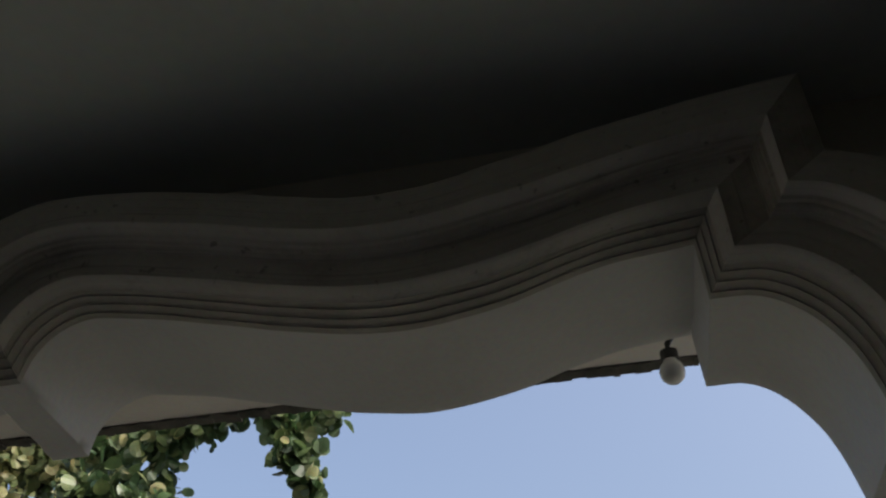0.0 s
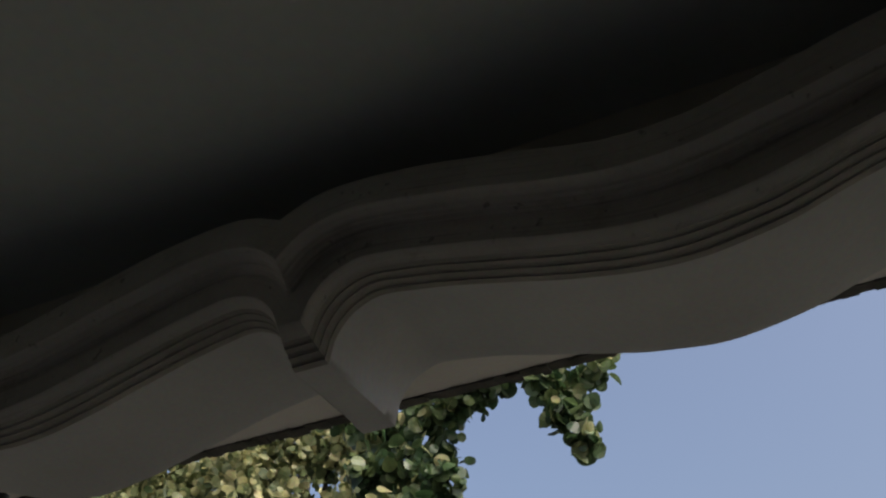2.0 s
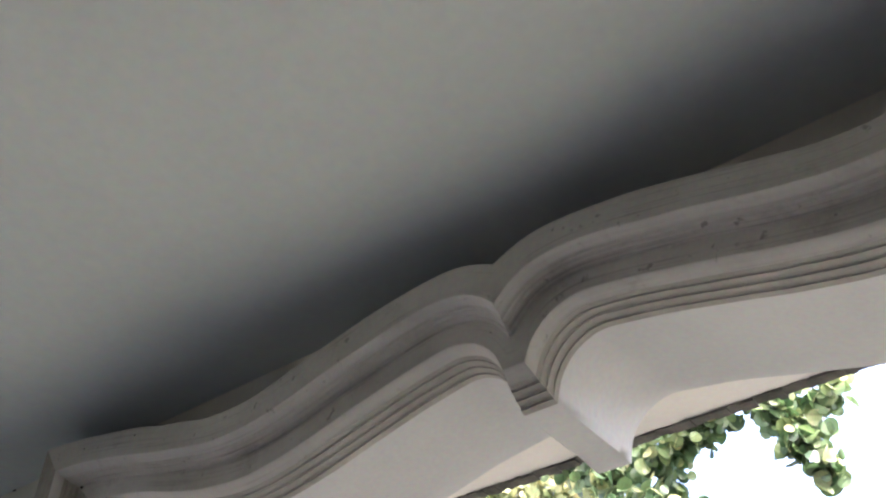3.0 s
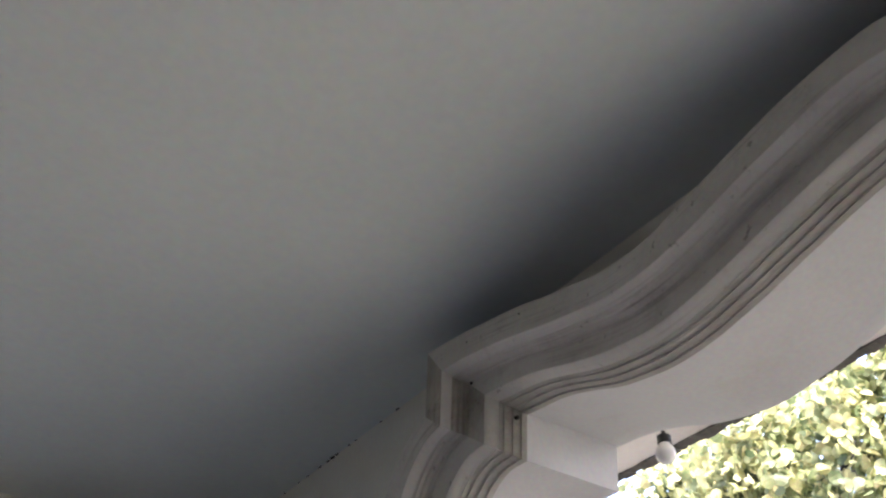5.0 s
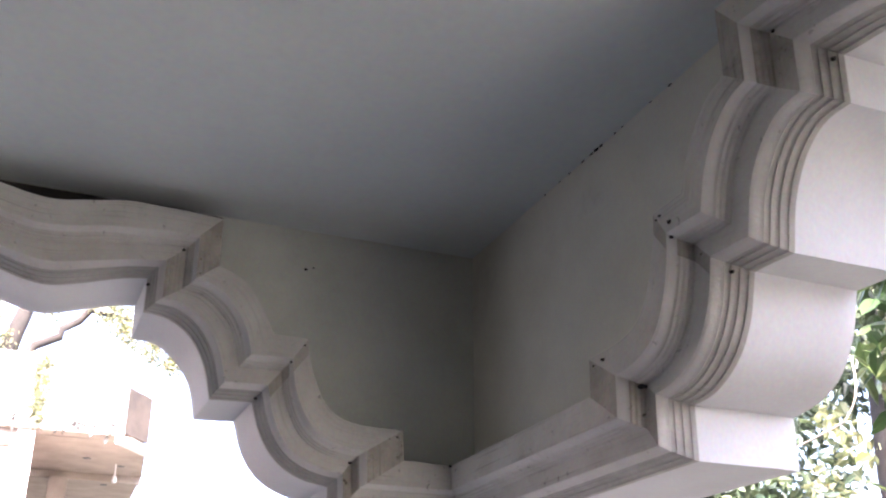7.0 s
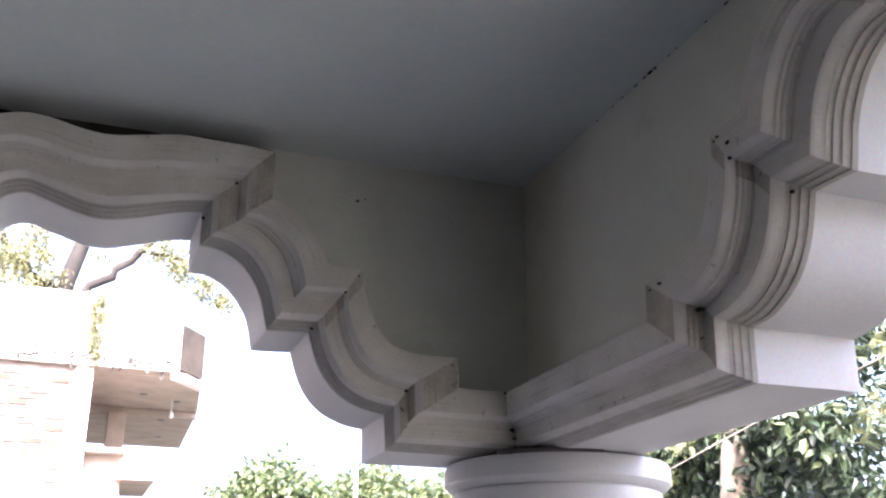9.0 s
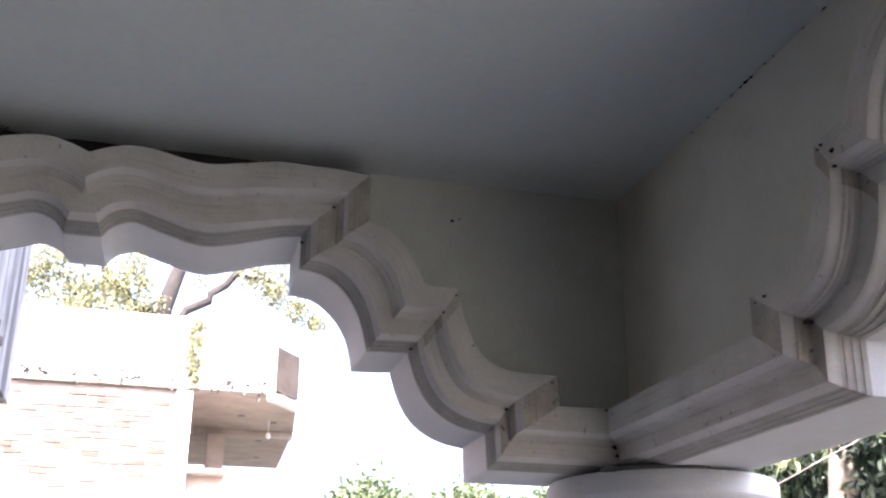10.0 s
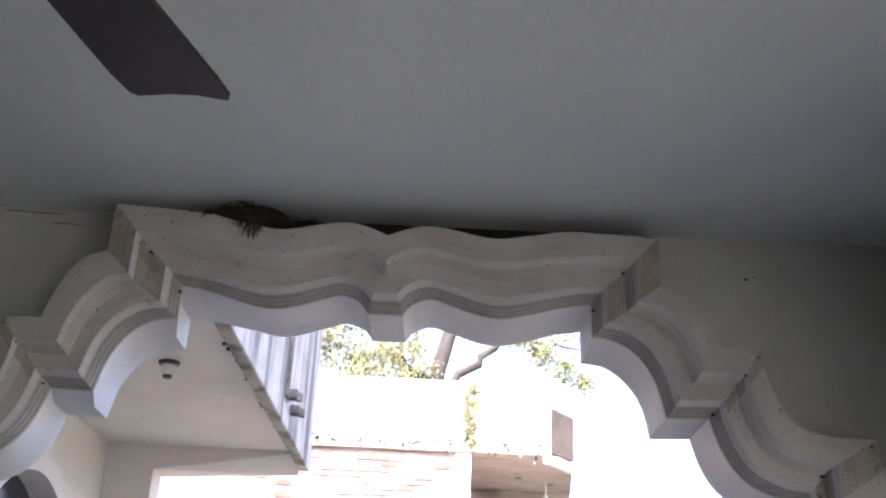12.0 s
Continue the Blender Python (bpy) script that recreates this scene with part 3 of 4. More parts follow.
# webs and droppings where the long wall meets the ceiling
for x, r, st in ((0.562, 0.006, 1), (0.66, 0.004, 2), (0.72, 0.004, 3), (0.80, 0.005, 3), (0.85, 0.006, 2.5), (0.879, 0.011, 1.6), (0.905, 0.008, 1.6), (0.98, 0.005, 1.5), (1.02, 0.004, 2), (1.16, 0.004, 2), (1.25, 0.006, 2)):
    speck(x * 1.02, -0.002, H - 0.002, r, (st, 0.5, 0.7))
speck(0.002, -0.626, 2.905, 0.009, (0.3, 1, 1))
speck(0.002, -0.60, 2.915, 0.005, (0.3, 1, 1))
for y, z, w in ((-3.0, 3.034, 11), (-2.92, 2.997, 9), (-3.1, 3.038, 8)):
    speck(0.001, y, z, 0.008, (0.2, w, 0.35))

# lump on the capital, under the meeting of the mouldings: dirt and the gap's shade
bm = bmesh.new()
bmesh.ops.create_icosphere(bm, subdivisions=4, radius=1.0, matrix=Matrix.Translation((0.205, -0.025, 2.056)) @ Matrix.Rotation(radians(63), 4, "Z") @ Matrix.Diagonal((0.17, 0.045, 0.018, 1)))
for v in bm.verts:
    v.co.z = max(2.046, v.co.z + 0.006 * noise.noise(v.co * 18))
tagged(new("dirt_crust", mesh_of("dirt_crust", bm, M_MOULD, 60)), "black lump of dirt and gap shade on the column capital", "dirt")

# ---------------------------------------------------------------- trees


def leaf_cloud(name, clumps, size, mat, parent, seed, label="", droop=0.5, wide=0.55, rounded=False):
    """Leaves as folded blades round clump centres (x, y, z, radius, count)."""
    r = np.random.RandomState(seed)
    centres = []
    for x, y, z, rad, n in clumps:
        p = r.normal(size=(n, 3))
        p /= np.linalg.norm(p, axis=1)[:, None]
        p *= (r.rand(n, 1) ** 0.45) * rad
        p[:, 2] *= 0.85
        p *= 1 + 0.35 * np.sin(p[:, [1, 2, 0]] * 9 / max(rad, 0.1) + x * 3)
        centres.append(p + (x, y, z))
    c = np.concatenate(centres)
    n = len(c)
    axis = r.normal(size=(n, 3))
    axis[:, 2] -= droop * 1.6
    axis /= np.linalg.norm(axis, axis=1)[:, None]
    side = np.cross(axis, r.normal(size=(n, 3)))
    side /= np.linalg.norm(side, axis=1)[:, None]
    nrm = np.cross(axis, side)
    ln = size * (0.6 + 0.8 * r.rand(n, 1))
    w = ln * wide * (0.8 + 0.4 * r.rand(n, 1)) * 0.5
    fold = 0.3 * w
    verts = np.stack([c, c + axis * ln * 0.3 + side * w * 0.9 + nrm * fold, c + axis * ln * 0.68 + side * w * 0.75 + nrm * fold, c + axis * ln, c + axis * ln * 0.68 - side * w * 0.75 + nrm * fold, c + axis * ln * 0.3 - side * w * 0.9 + nrm * fold], 1).reshape(-1, 3)
    base = np.arange(n)[:, None] * 6
    faces = np.concatenate([base + (0, 1, 2, 3), base + (0, 3, 4, 5)])
    if rounded:
        rim = [(0.0, 0.0), (0.10, 0.62), (0.36, 1.0), (0.66, 0.96), (0.90, 0.58), (1.0, 0.0)]
        left = [c + axis * ln * u + side * w * v + nrm * fold * v * v for u, v in rim]
        right = [c + axis * ln * u - side * w * v + nrm * fold * v * v for u, v in rim[1:-1]]
        verts = np.stack(left + right, 1).reshape(-1, 3)
        base = np.arange(n)[:, None] * 10
        faces = [row for q in ((0, 1, 2, 7), (0, 7, 6), (7, 2, 3, 8), (8, 3, 4, 9), (9, 4, 5)) for row in (base + q).tolist()]
    me = bpy.data.meshes.new(name)
    me.from_pydata(verts.tolist(), [], faces if rounded else faces.tolist())
    me.materials.append(mat)
    ob = new(name, me)
    ob.parent = parent
    return tagged(ob, label)


def limb(bm, a, b, r0, r1, seed, bend=0.08, sides=8):
    r = random.Random(seed)
    a, b = Vector(a), Vector(b)
    n = 7
    length = (b - a).length
    path = [a.lerp(b, i / n) + Vector((r.uniform(-1, 1), r.uniform(-1, 1), r.uniform(-0.5, 0.5))) * length * bend * math.sin(math.pi * i / n) for i in range(n + 1)]
    add_tube(bm, path, [r0 + (r1 - r0) * i / n for i in range(n + 1)], sides)


def tree(label, trunk, limbs, crowns, seed, at=(0, 0, 0), name="tree", bark=M_BARK):
    """trunk: rows of x, y, z, radius. limbs: rows of start, end, radii. crowns: rows of clumps, leaf size, material, droop, width."""
    t = thing(name, label, "tree", at=at)
    bm = bmesh.new()
    add_tube(bm, [p[:3] for p in trunk], [p[3] for p in trunk], 14)
    part("trunk", bm, bark, t, smooth=60)
    for i, (a, b, r0, r1) in enumerate(limbs):
        bm = bmesh.new()
        limb(bm, a, b, r0, r1, seed + i)
        part("limb", bm, bark, t, smooth=60)
    for i, (clumps, size, mat, droop, wide) in enumerate(crowns):
        leaf_cloud("crown", clumps, size, mat, t, seed + 40 + i, droop=droop, wide=wide, rounded=wide > 0.7)
    return t


def spread(seed, centre, reach, count, rad, n):
    """Clumps scattered in an ellipsoid shell round a centre."""
    r = random.Random(seed)
    out = []
    for i in range(count):
        v = Vector((r.gauss(0, 1), r.gauss(0, 1), r.gauss(0, 1))).normalized() * (r.uniform(0.35, 1.0))
        out.append((centre[0] + v.x * reach[0], centre[1] + v.y * reach[1], centre[2] + v.z * reach[2], rad * r.uniform(0.6, 1.3), int(n * r.uniform(0.6, 1.3))))
    return out


# round-leaved branches that hang past the eave in front of the long opening
HANG = [(2.38, 2.1, 3.76, 0.13, 70), (2.55, 2.1, 3.86, 0.12, 65), (2.72, 2.08, 3.93, 0.11, 55), (2.88, 2.1, 3.78, 0.10, 50), (2.93, 2.1, 3.64, 0.08, 40), (2.99, 2.1, 3.52, 0.06, 26), (2.29, 2.12, 3.58, 0.13, 70), (2.40, 2.1, 3.50, 0.10, 45), (2.12, 2.15, 3.80, 0.12, 60), (2.10, 2.1, 3.58, 0.10, 40), (3.05, 2.1, 3.80, 0.06, 22), (2.4, 2.3, 4.1, 0.2, 90), (2.8, 2.3, 4.15, 0.2, 90), (2.2, 2.1, 3.35, 0.12, 60), (2.35, 2.0, 3.3, 0.10, 40), (1.95, 2.2, 3.95, 0.14, 60)]
tree("tree with round grey-green leaves on hanging branches", [(0.1, 4.6, -0.16, 0.14), (0.12, 4.55, 1.6, 0.11), (0.15, 4.5, 3.2, 0.09), (0.25, 4.4, 4.6, 0.06), (0.4, 4.3, 5.4, 0.03)],
     [((0.25, 4.4, 4.7), (1.6, 3.1, 4.95), 0.035, 0.02), ((1.6, 3.1, 4.95), (2.6, 2.3, 4.15), 0.02, 0.010), ((2.6, 2.3, 4.15), (2.97, 2.1, 3.55), 0.008, 0.003), ((2.3, 2.45, 4.15), (2.32, 2.12, 3.5), 0.010, 0.003), ((2.0, 2.6, 4.15), (2.1, 2.15, 3.6), 0.010, 0.003)],
     # second set, nearer and higher: yellow leaf colour stands for the sunlit patches
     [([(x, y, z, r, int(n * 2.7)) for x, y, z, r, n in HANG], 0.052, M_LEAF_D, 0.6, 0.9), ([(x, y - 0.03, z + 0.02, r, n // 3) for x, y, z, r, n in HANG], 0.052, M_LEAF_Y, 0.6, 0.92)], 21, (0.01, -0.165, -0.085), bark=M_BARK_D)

# yellow-green tree beyond the long opening
YELLOW = [(1.0, 3.2, 4.50, 0.22, 130), (0.68, 3.2, 4.52, 0.22, 130), (1.3, 3.25, 4.5, 0.18, 100), (1.36, 3.2, 4.3, 0.16, 80), (0.23, 3.1, 4.42, 0.28, 190), (0.74, 3.0, 4.3, 0.26, 170), (1.1, 3.1, 4.4, 0.2, 110), (0.95, 3.0, 4.05, 0.25, 150), (1.5, 3.1, 4.35, 0.16, 60), (1.5, 3.1, 4.05, 0.2, 80), (-0.6, 3.1, 4.4, 0.3, 200), (0.05, 3.0, 4.3, 0.3, 200), (0.4, 3.0, 4.0, 0.28, 180), (0.85, 3.0, 3.8, 0.25, 140), (-0.2, 3.1, 4.2, 0.28, 170), (-0.5, 3.1, 4.0, 0.3, 170), (-0.1, 3.0, 3.9, 0.26, 130), (-0.9, 3.2, 4.3, 0.3, 170)]
tree("yellow-green leafy tree in full sun", [(0.3, 4.0, -0.16, 0.10), (0.25, 3.9, 1.5, 0.08), (0.3, 3.8, 2.8, 0.06), (0.35, 3.6, 4.0, 0.04), (0.4, 3.5, 4.9, 0.015)],
     [((0.3, 3.7, 2.9), (1.2, 3.2, 4.3), 0.04, 0.012), ((0.3, 3.6, 3.2), (-0.5, 3.1, 4.3), 0.04, 0.012), ((0.35, 3.4, 4.0), (0.7, 3.1, 4.5), 0.03, 0.01)],
     [([(x, y, z, r * 0.95, int(n * 2.0)) for x, y, z, r, n in YELLOW], 0.058, M_LEAF_Y, 0.3, 0.8), ([(x + 0.1, y + 0.12, z - 0.1, r * 0.9, int(n * 0.45)) for x, y, z, r, n in YELLOW], 0.060, M_LEAF_G, 0.3, 0.75), (spread(5, (0.2, 3.9, 4.5), (1.3, 0.7, 0.6), 16, 0.26, 150), 0.066, M_LEAF_Y, 0.3, 0.8), (spread(6, (0.2, 3.9, 3.2), (0.9, 0.6, 0.8), 12, 0.3, 110), 0.09, M_LEAF_G, 0.3, 0.6), (spread(7, (0.3, 4.5, 3.7), (1.4, 0.4, 1.0), 16, 0.28, 150), 0.066, M_LEAF_Y, 0.3, 0.8)], 31, (-0.07, 0, 0), bark=M_BARK_D)

# broad-leaved green branches close to the long opening
BROAD = [(0.72, 1.5, 3.20, 0.16, 26), (0.82, 1.5, 3.05, 0.16, 24), (0.58, 1.5, 3.06, 0.17, 28), (0.68, 1.5, 2.88, 0.17, 26), (0.45, 1.55, 2.75, 0.2, 26), (0.75, 1.6, 2.6, 0.2, 26), (0.5, 1.6, 2.4, 0.22, 24)]
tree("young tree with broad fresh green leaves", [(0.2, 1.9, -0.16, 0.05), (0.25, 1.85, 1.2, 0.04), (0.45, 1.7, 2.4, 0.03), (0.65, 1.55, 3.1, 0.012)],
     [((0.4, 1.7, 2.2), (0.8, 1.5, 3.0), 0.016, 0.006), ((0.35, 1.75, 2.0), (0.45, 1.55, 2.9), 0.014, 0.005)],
     # second set repeats the clumps further back, crown shade put in as darker leaves
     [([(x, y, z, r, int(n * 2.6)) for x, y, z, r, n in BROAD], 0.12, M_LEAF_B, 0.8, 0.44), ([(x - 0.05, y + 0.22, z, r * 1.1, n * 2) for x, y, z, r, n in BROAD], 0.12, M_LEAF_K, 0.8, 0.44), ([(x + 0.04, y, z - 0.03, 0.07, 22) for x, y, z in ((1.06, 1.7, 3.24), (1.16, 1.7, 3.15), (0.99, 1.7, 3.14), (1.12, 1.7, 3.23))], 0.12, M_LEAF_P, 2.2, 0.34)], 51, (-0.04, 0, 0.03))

# dark tree with a pale trunk, seen past the column
DARK = [(-2.72 + 0.19 * i, 2.12 + 0.05 * (i % 3), 2.60 + 0.05 * math.sin(i * 2.2), 0.15, 130) for i in range(9)] + [(-2.75 + 0.22 * i, 2.25, 2.38 + 0.06 * math.sin(i * 1.3), 0.16, 120) for i in range(8) if i != 3] + [(-2.6 + 0.25 * i, 2.5, 2.2, 0.2, 110) for i in range(6)]
OVER = [(-1.6, 2.4, 2.9, 0.25, 160), (-1.3, 2.5, 3.05, 0.25, 160), (-0.95, 2.6, 3.1, 0.2, 90), (-2.0, 2.5, 2.9, 0.25, 140), (-1.0, 2.4, 2.22, 0.16, 50), (-0.85, 2.3, 2.5, 0.14, 30), (-1.1, 2.5, 2.75, 0.18, 60)]
# sunlit clumps of the dark tree, the sun put in as yellow-green leaf colour
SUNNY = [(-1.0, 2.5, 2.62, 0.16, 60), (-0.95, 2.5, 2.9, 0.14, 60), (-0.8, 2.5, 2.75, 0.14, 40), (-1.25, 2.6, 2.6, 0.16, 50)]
tree("dark green tree with a pale leaning trunk", [(-2.15, 2.35, -0.16, 0.12), (-2.05, 2.3, 1.2, 0.11), (-1.98, 2.22, 2.2, 0.105), (-1.93, 2.2, 2.5, 0.09), (-1.75, 2.35, 3.3, 0.05), (-1.5, 2.45, 4.0, 0.02)],
     [((-1.90, 2.22, 2.6), (-1.3, 2.3, 2.9), 0.035, 0.01), ((-1.92, 2.2, 2.55), (-2.4, 2.35, 2.75), 0.03, 0.008), ((-1.75, 2.35, 3.2), (-0.9, 2.5, 3.1), 0.035, 0.01)],
     # paler leaves on the near side paint the sun onto the deep green crown
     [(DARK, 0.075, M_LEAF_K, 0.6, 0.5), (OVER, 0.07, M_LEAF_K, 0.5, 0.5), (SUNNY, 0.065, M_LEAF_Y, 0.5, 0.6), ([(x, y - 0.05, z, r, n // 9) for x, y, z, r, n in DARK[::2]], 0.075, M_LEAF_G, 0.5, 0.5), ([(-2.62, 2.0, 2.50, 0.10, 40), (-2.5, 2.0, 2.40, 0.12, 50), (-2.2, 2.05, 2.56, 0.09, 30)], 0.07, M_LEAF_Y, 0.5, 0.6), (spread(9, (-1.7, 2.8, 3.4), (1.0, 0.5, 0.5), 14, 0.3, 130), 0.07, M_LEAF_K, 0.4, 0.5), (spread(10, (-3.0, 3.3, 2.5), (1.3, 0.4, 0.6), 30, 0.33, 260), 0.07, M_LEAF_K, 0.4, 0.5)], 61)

# tree close to the porch corner, near-black bark colour standing in for canopy shade
SHADE = [(-0.60, 2.45, 3.42, 0.20, 150), (-0.50, 2.45, 3.2, 0.18, 130), (-0.35, 2.5, 3.5, 0.22, 160), (-0.2, 2.55, 3.25, 0.22, 150), (-0.3, 2.5, 2.9, 0.2, 120), (-0.2, 2.5, 2.6, 0.2, 110)]
tree("shady tree with a thick dark trunk", [(-0.45, 2.75, -0.16, 0.22), (-0.58, 2.72, 1.4, 0.20), (-0.66, 2.7, 2.6, 0.18), (-0.66, 2.72, 3.3, 0.16), (-0.72, 2.8, 3.6, 0.10), (-0.80, 2.9, 3.8, 0.04)],
     [((-0.64, 2.7, 3.1), (-0.25, 2.55, 3.5), 0.05, 0.015), ((-0.66, 2.7, 3.2), (-0.95, 2.6, 3.5), 0.05, 0.015)],
     [(SHADE, 0.09, M_LEAF_K, 0.6, 0.45)], 66, bark=M_BARK_D)

# loose cable from the arch wall to the pale trunk
bm = bmesh.new()
knots = [(0.36, THICK + 0.012, 2.98), (0.40, 0.45, 2.93), (0.46, 0.95, 2.80), (0.508, 1.2, 2.70), (0.538, 1.21, 2.628), (0.527, 1.21, 2.53), (0.485, 1.2, 2.465), (0.42, 1.2, 2.442), (0.1, 1.2, 2.40), (-0.43, 1.2, 2.325), (-0.85, 1.2, 2.262), (-1.4, 1.22, 2.17), (-1.9, 1.5, 2.07), (-1.99, 2.12, 2.0)]
fine = []
for i in range(len(knots) - 1):
    p = [Vector(knots[max(0, min(len(knots) - 1, i + k))]) for k in (-1, 0, 1, 2)]
    for k in range(5):
        t = k / 5
        fine.append(0.5 * (2 * p[1] + (p[2] - p[0]) * t + (2 * p[0] - 5 * p[1] + 4 * p[2] - p[3]) * t * t + (3 * p[1] - p[0] - 3 * p[2] + p[3]) * t ** 3))
fine.append(Vector(knots[-1]))
add_tube(bm, fine, 0.0032, 6)
tagged(new("cable", mesh_of("cable", bm, M_CONC, 60)), "thin pale cable hanging in a loop beside the arch", "cable")

# bare-limbed tree behind the brick building
tree("tall sparse tree with a forked grey trunk", [(-16.2, -1.3, -0.16, 0.42), (-16.1, -1.5, 4.0, 0.24), (-16.0, -1.66, 7.4, 0.17), (-15.9, -1.34, 8.6, 0.13), (-15.8, -1.0, 11.0, 0.06)],
     [((-16.0, -1.6, 7.0), (-16.0, -0.35, 8.4), 0.10, 0.07), ((-16.0, -0.35, 8.4), (-15.8, 1.0, 10.0), 0.07, 0.03), ((-16.0, -1.66, 7.3), (-16.0, -3.4, 8.8), 0.13, 0.05), ((-16.0, -0.35, 8.4), (-16.0, 1.2, 8.2), 0.05, 0.015)],
     [([(x, y, z, r * 1.2, n * 5) for x, y, z, r, n in [(-16, -3.9, 8.1, 0.5, 260), (-16, -3.1, 7.8, 0.45, 260), (-15.8, -2.5, 7.95, 0.4, 200), (-16, -3.5, 8.7, 0.6, 260), (-16, -2.2, 8.5, 0.4, 130), (-15.8, -4.6, 8.2, 0.6, 300), (-15.6, -4.4, 7.4, 0.5, 240), (-15.6, -3.2, 7.2, 0.5, 220), (-15.7, -2.4, 7.3, 0.5, 200), (-15.9, -1.9, 7.6, 0.35, 90)]], 0.08, M_LEAF_O, 0.3, 0.5),
      ([(x, y, z, r * 1.1, n * 4) for x, y, z, r, n in [(-16, 0.0, 8.4, 0.35, 150), (-16, 0.4, 8.1, 0.32, 160), (-16, 0.85, 7.8, 0.3, 150), (-16, 1.25, 7.55, 0.24, 110), (-16, 0.7, 8.6, 0.5, 200), (-16, -1.2, 9.0, 0.5, 160), (-15.8, -2.0, 8.0, 0.2, 50), (-16, -1.0, 8.2, 0.2, 26), (-15.9, 1.6, 8.4, 0.5, 200)]], 0.075, M_LEAF_O, 0.3, 0.5)], 71, (0, -0.23, -0.22), bark=M_BARK_D)


def far_wood(name, label, seed, items, size, mat):
    ob = leaf_cloud(name, items, size, mat, None, seed, label, 0.2, 0.6)
    return tagged(ob, label, "trees", kind="stuff")


far_wood("far_woods", "hazy green tree tops beyond the compound", 81, [(-25, 3.2 + i * 0.75, 4.72 + 0.9 * math.sin(i * 1.7) * 0.5, 1.0, 1300) for i in range(10)] + [(-27, 11 + i * 1.6, 4.2 + math.sin(i * 2.3), 1.7, 1200) for i in range(14)], 0.16, M_LEAF_G)
far_wood("far_woods", "green shrubs and trees along the boundary", 82, [(-14 + i * 1.5, 9.5 + math.sin(i * 1.9) * 1.2, 1.3 + math.sin(i * 2.7) * 0.8, 1.5, 1200) for i in range(16)], 0.13, M_LEAF_G)
bm = bmesh.new()
add_tube(bm, [(-24, 5.9, -0.16), (-24, 5.92, 4.0), (-24, 5.9, 8.4)], [0.07, 0.06, 0.045], 8)
tagged(new("utility_pole", mesh_of("utility_pole", bm, M_CONC, 50)), "thin grey pole standing among far trees", "pole")

# ---------------------------------------------------------------- house wing beyond the short opening
wing = thing("house_wing", "cream painted house wing with an overhanging slab and weathered parapet", "house", at=(0, -0.06, -0.05))
part("slab", box((-3.62, -3.77, 3.10), (-0.40, -2.53, 3.24)), M_HOUSE, wing)
part("parapet", box((-3.86, -2.53, 3.02), (-0.42, -2.46, 4.6), 0.01), M_STREAK, wing, "whitewashed parapet with long black weather streaks")
part("seam_strip", box((-2.535, -2.459, 3.16), (-2.475, -2.44, 4.6), 0.006), M_MOULD, wing, "dark mouldy vertical seam")
part("side_wall", box((-3.62, -4.0, -0.16), (-0.40, -3.77, 3.24)), M_HOUSE, wing)
bm = bmesh.new()
v = [bm.verts.new(p) for p in ((-3.62, -3.45, 2.94), (-3.62, -2.53, 3.085), (-3.84, -2.53, 2.985), (-3.84, -3.45, 2.93), (-3.62, -3.45, 3.238), (-3.62, -2.53, 3.238), (-3.84, -2.53, 3.238), (-3.84, -3.45, 3.238))]
for quad in ((0, 1, 2, 3), (4, 7, 6, 5), (0, 4, 5, 1), (2, 6, 7, 3), (1, 5, 6, 2), (0, 3, 7, 4)):
    bm.faces.new([v[i] for i in quad])
part("end_beam", bm, M_HOUSE, wing)
part("end_pier", box((-3.84, -4.0, -0.16), (-3.62, -3.45, 3.24), 0.004), M_HOUSE, wing)
bm = bmesh.new()
rng = random.Random(17)
x = -3.6
while x < -0.5:
    w = rng.uniform(0.008, 0.028)
    thick = 0.5 + 0.9 * noise.noise(Vector((x * 2.3, 4.0, 0)))
    if rng.random() < 0.35 + thick * 0.6:
        add_box(bm, (x, -2.53 - rng.uniform(0.012, 0.03) - rng.random() ** 2 * 0.075 * max(thick, 0.1), 3.088), (x + w, -2.50, 3.101))
    x += w + rng.uniform(0.004, 0.035)
tagged(part("drip_stains", bm, M_GRIME, wing, "black moss drips along the slab edge"), kind="stuff")
for px, pz in ((-2.60, 3.20), (-2.76, 3.15)):
    bm = bmesh.new()
    add_box(bm, (px - 0.035, -2.458, pz - 0.025), (px + 0.035, -2.40, pz + 0.03), 0.006)
    add_box(bm, (px - 0.02, -2.41, pz - 0.035), (px + 0.02, -2.375, pz + 0.012), 0.004)
    part("spout", bm, M_MOULD, wing, "stubby dark grey drain spout")
# arched window with a stepped surround
bm = bmesh.new()
WX, WZ, WR = -2.14, 1.95, 0.66
for k, (r0, r1, y0, y1) in enumerate(((0.66, 0.76, -3.77, -3.61), (0.76, 0.86, -3.77, -3.665), (0.86, 0.95, -3.77, -3.72))):
    for i in range(28):
        a0, a1 = math.pi * i / 28, math.pi * (i + 1) / 28
        pts = [(WX + r * math.cos(a), WZ + r * math.sin(a)) for r, a in ((r0, a0), (r1, a0), (r1, a1), (r0, a1))]
        f = [bm.verts.new((p, y1, q)) for p, q in pts]
        g = [bm.verts.new((p, y0, q)) for p, q in pts]
        bm.faces.new(f)
        bm.faces.new((f[0], f[3], g[3], g[0]))
        bm.faces.new((f[1], f[2], g[2], g[1]))
    for s in (-1, 1):
        add_box(bm, (WX + s * r0, y0, 0.9), (WX + s * r1, y1, WZ))
part("window_surround", bm, M_HOUSE, wing, "stepped cream arch surround", 40)
bm = bmesh.new()
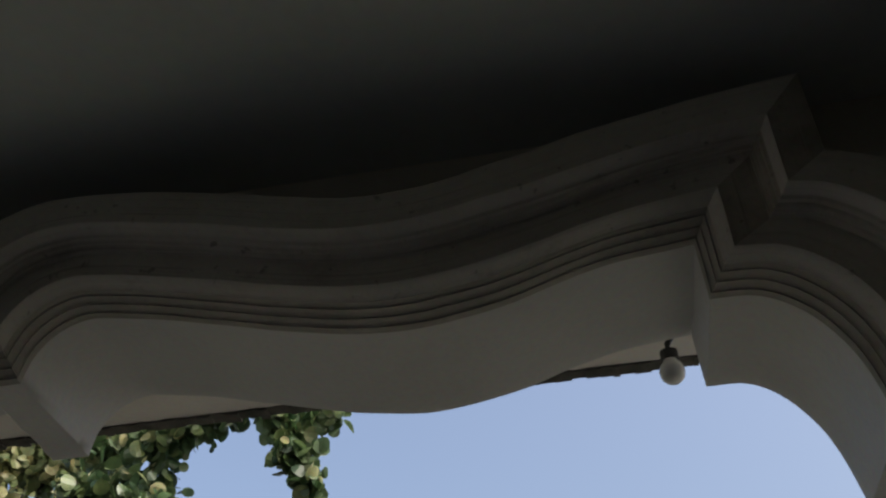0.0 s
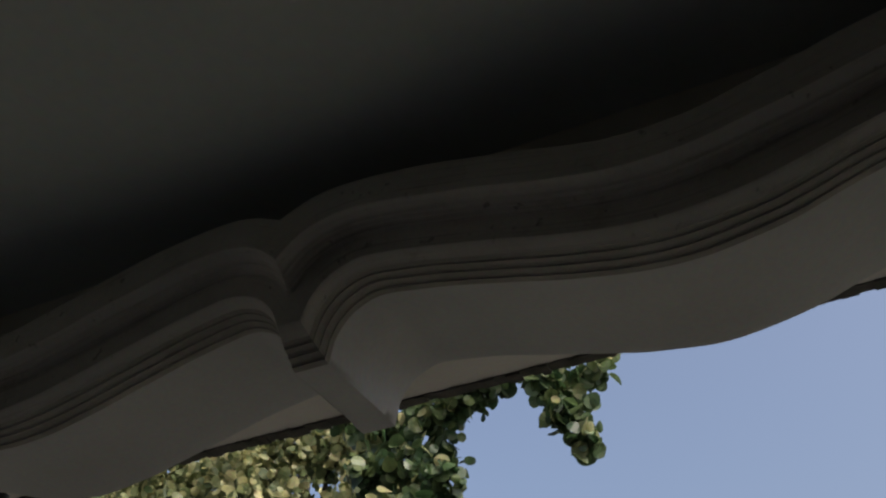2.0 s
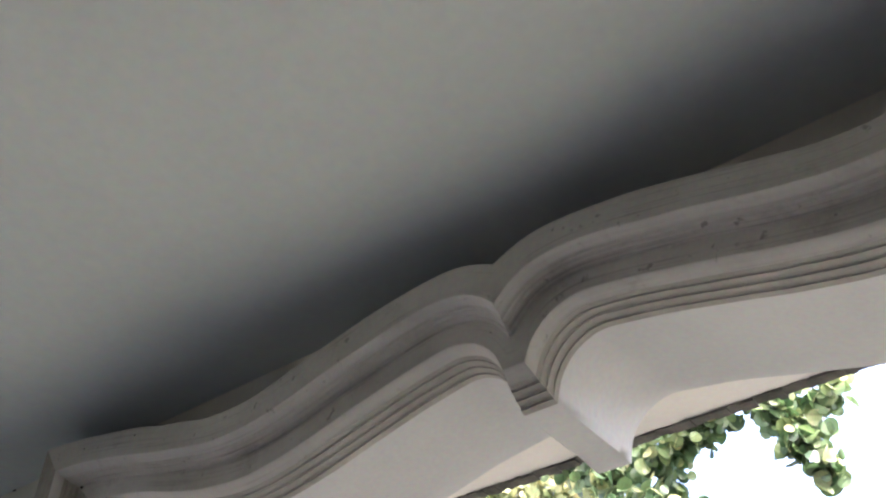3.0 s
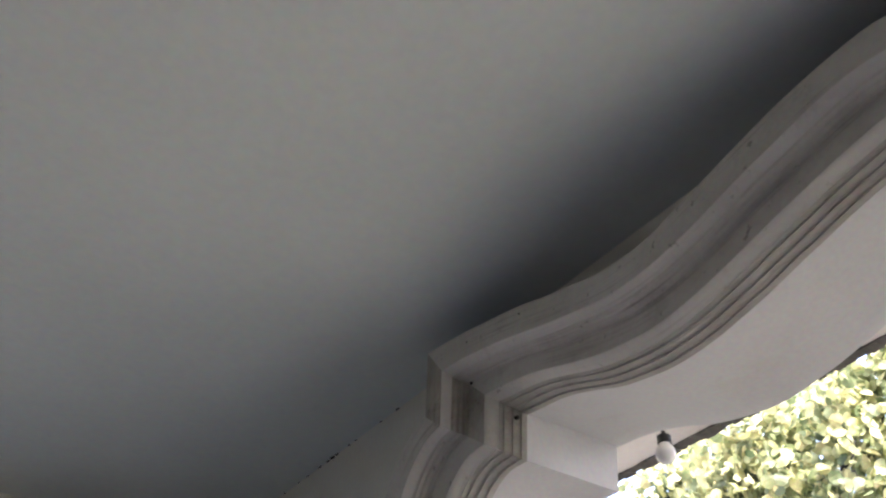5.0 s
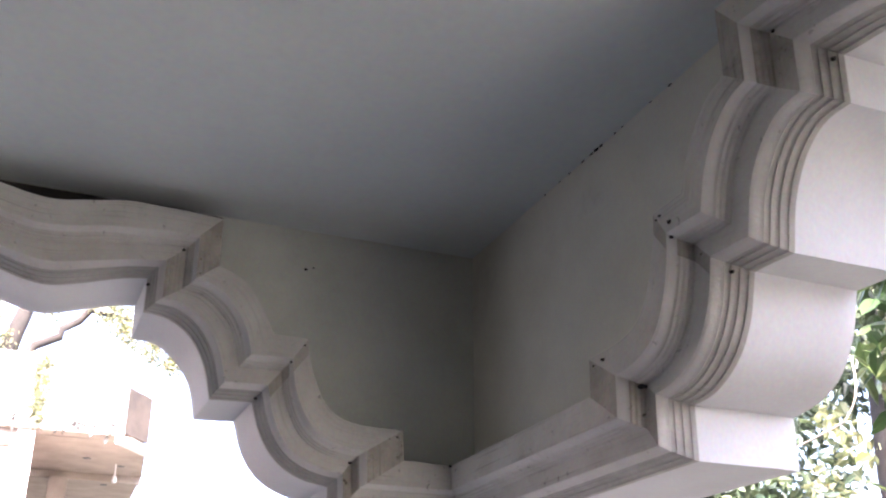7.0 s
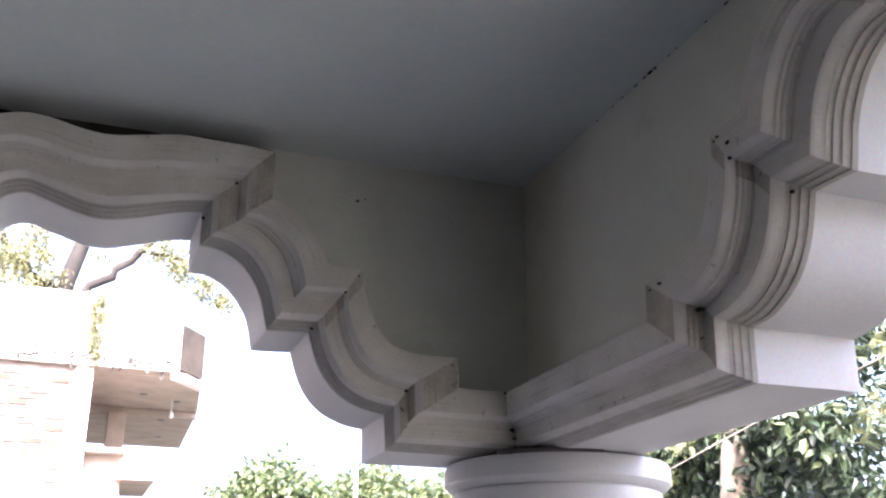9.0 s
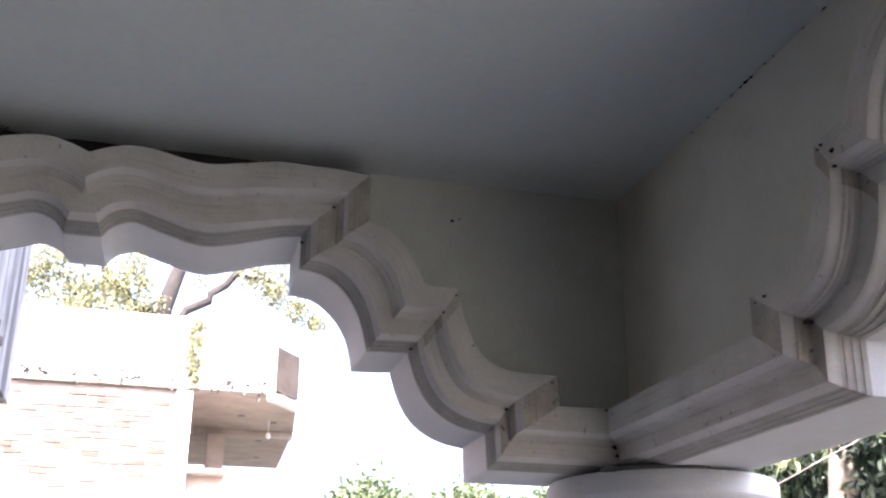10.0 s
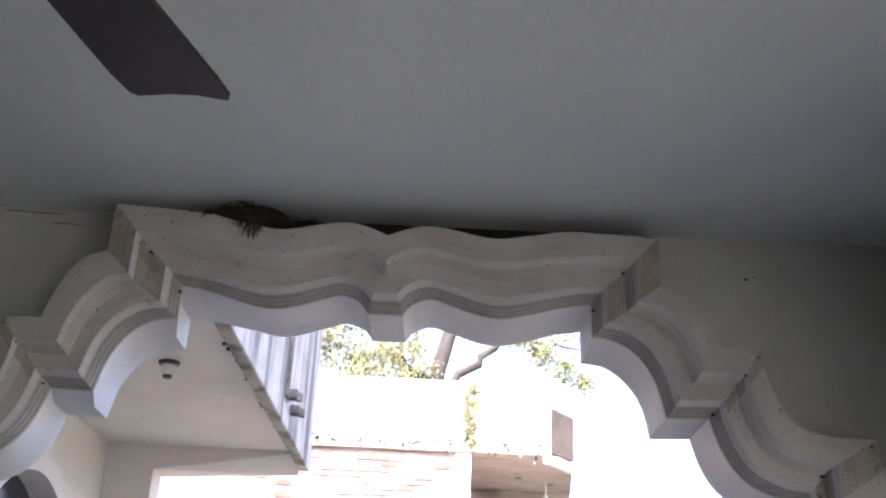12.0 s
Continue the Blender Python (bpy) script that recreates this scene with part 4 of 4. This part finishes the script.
vs = [bm.verts.new((WX + WR * math.cos(math.pi * i / 28), -3.764, WZ + WR * math.sin(math.pi * i / 28))) for i in range(29)] + [bm.verts.new((WX - WR, -3.764, 0.9)), bm.verts.new((WX + WR, -3.764, 0.9))]
bm.faces.new(vs)
part("window_pane", bm, M_WIN, wing, "dark window glass")
# lamp under the slab
lamp = thing("porch_lamp", "small cream lamp holder on a dark plate under the slab", "lamp", at=(0, -0.06, -0.05))
part("plate", lathe([(0.052, 3.099), (0.054, 3.090), (0.050, 3.084), (0.034, 3.082)], 24, (-1.72, -2.921)), M_BLACK, lamp, "dark round ceiling plate", smooth=40)
part("holder", lathe([(0.034, 3.083), (0.036, 3.070), (0.032, 3.045), (0.024, 3.030)], 24, (-1.72, -2.921)), M_HOUSE, lamp, smooth=40)
part("socket", lathe([(0.022, 3.031), (0.024, 3.022), (0.018, 3.014)], 20, (-1.72, -2.921)), M_BLACK, lamp, "black empty lamp socket", smooth=50)

# ---------------------------------------------------------------- brick building
house = thing("brick_building", "limewashed brick building with a concrete balcony and parapet", "building", at=(0, -0.165, -0.15))
X = -11.0
part("wall", box((X - 0.25, -14.0, -0.16), (X - 0.02, -1.30, 4.90)), M_MORTAR, house)
part("parapet", box((X - 0.2, -14.0, 4.975), (X, 0.02, 5.92), 0.02), M_WHITE, house, "sunlit white rendered parapet")
part("ledge", box((X - 0.25, -14.0, 4.90), (X + 0.07, 0.02, 4.975), 0.01), M_CONC, house)
part("post", box((X - 0.25, -1.30, -0.16), (X + 0.01, -1.08, 4.90), 0.01), M_WHITE, house)


def slab_of(outline, z0, z1):
    bm = bmesh.new()
    a = [bm.verts.new((x, y, z0)) for x, y in outline]
    b = [bm.verts.new((x, y, z1)) for x, y in outline]
    bm.faces.new(a)
    bm.faces.new(b)
    for i in range(len(a)):
        j = (i + 1) % len(a)
        bm.faces.new((a[i], a[j], b[j], b[i]))
    return bm


part("balcony_slab", slab_of([(X - 0.251, -1.08), (X - 0.251, 0.15), (X - 0.70, 0.40), (-13.6, 0.60), (-17.4, 0.75), (-17.4, -1.08)], 4.895, 4.972), M_CONC, house, "stained concrete balcony underside")
part("corner_parapet", slab_of([(X - 0.02, 0.02), (X - 0.55, 0.40), (X - 0.70, 0.26), (X - 0.2, -0.02)], 4.976, 5.60), M_BRICK, house, "bare pinkish brick corner of the parapet")
part("corner_ledge", slab_of([(X + 0.06, -0.09), (X + 0.06, 0.06), (X - 0.50, 0.46), (X - 0.6, 0.36)], 4.80, 4.893), M_WHITE, house)
part("beam", box((-13.75, -1.08, 4.78), (-13.6, 0.59, 4.893), 0.01), M_CONC, house)
part("return_wall", box((-17.4, -1.30, -0.16), (X - 0.26, -1.085, 4.86)), M_BRICK, house)
part("pillar", box((-13.75, -0.76, 0), (-13.45, -0.49, 4.78), 0.01), M_CONC, house)
part("floor_slab", box((-13.9, -1.08, 3.80), (X - 0.02, -0.56, 3.86), 0.01), M_CONC, house)
part("sunshade", box((-13.0, -0.66, 3.47), (X - 0.08, -0.155, 3.545), 0.01), M_CONC, house)
part("lower_pillar", box((-12.2, -1.08, -0.16), (X - 0.27, -0.58, 3.80), 0.01), M_CONC, house)
for hx, hy in ((-12.5, -0.32), (-12.9, 0.2), (-14.5, 0.12), (-16.2, 0.25)):
    part("lamp_hole", lathe([(0.06, 4.888), (0.06, 4.896)], 16, (hx, hy)), M_BLACK, house)
part("hanging_lamp", lathe([(0.012, 4.89), (0.012, 4.72), (0.03, 4.70), (0.04, 4.64), (0.02, 4.61)], 14, (-12.75, 0.12)), M_BULB, house, smooth=50)
for vy, vz in ((-2.66, 3.225), (-2.485, 3.31), (-2.30, 3.235)):
    part("vent", box((X - 0.02, vy, vz), (X + 0.003, vy + 0.115, vz + 0.08)), M_BLACK, house, "small dark square vent hole")
# weeds along the ledge and a creeper on the parapet
weeds = leaf_cloud("weeds", [(X + 0.06, -3.4 + i * 0.2, 5.01, 0.10, int(10 + 20 * abs(math.sin(i * 2.1)))) for i in range(17)], 0.10, M_MOULD, None, 91, "dry weeds growing along the ledge", 0.0, 0.4)
tagged(weeds, category="weeds", kind="stuff")
weeds.location = (0, -0.165, -0.15)
creeper = leaf_cloud("creeper", [(X + 0.05, -1.12 + 0.05 * math.sin(i * 2.0), 5.0 + i * 0.08, 0.11, 34) for i in range(12)], 0.09, M_LEAF_O, None, 92, "thin sunlit creeper climbing the white parapet", 0.3, 0.4)
tagged(creeper, category="plant", kind="stuff")
creeper.location = (0, -0.165, -0.15)

# bricks of the wall, row by row
BRICKS, LIMED = [], []
rng = random.Random(23)
for k in range(3):
    bm = box((0, 0, 0), (0.030, 0.225, 0.068), 0.006)
    for v in bm.verts:
        v.co += noise.noise_vector(v.co * 17 + Vector((k * 5.0, 0, 0))) * 0.004
    BRICKS.append(mesh_of("brick", bm, M_BRICK))
    LIMED.append(BRICKS[-1].copy())
    LIMED[-1].materials[0] = M_LIMED
rows_of = 20
for row in range(rows_of):
    z = 3.22 + row * 0.080
    y = -4.45 + (0.12 if row % 2 else 0.0)
    while y < -1.55:
        if rng.random() < 0.9:
            bare = 0.36 + 0.5 * noise.noise(Vector((y * 2.2, z * 2.2, 0))) + 0.2 * (row / rows_of)
            ob = new("brick", rng.choice(BRICKS if rng.random() < bare else LIMED))
            ob.location = (X - 0.032 - rng.choice((0.0, 0.004, 0.012)), y + rng.uniform(-0.004, 0.004), z + rng.uniform(-0.003, 0.003))
            ob.parent = house
        y += 0.238
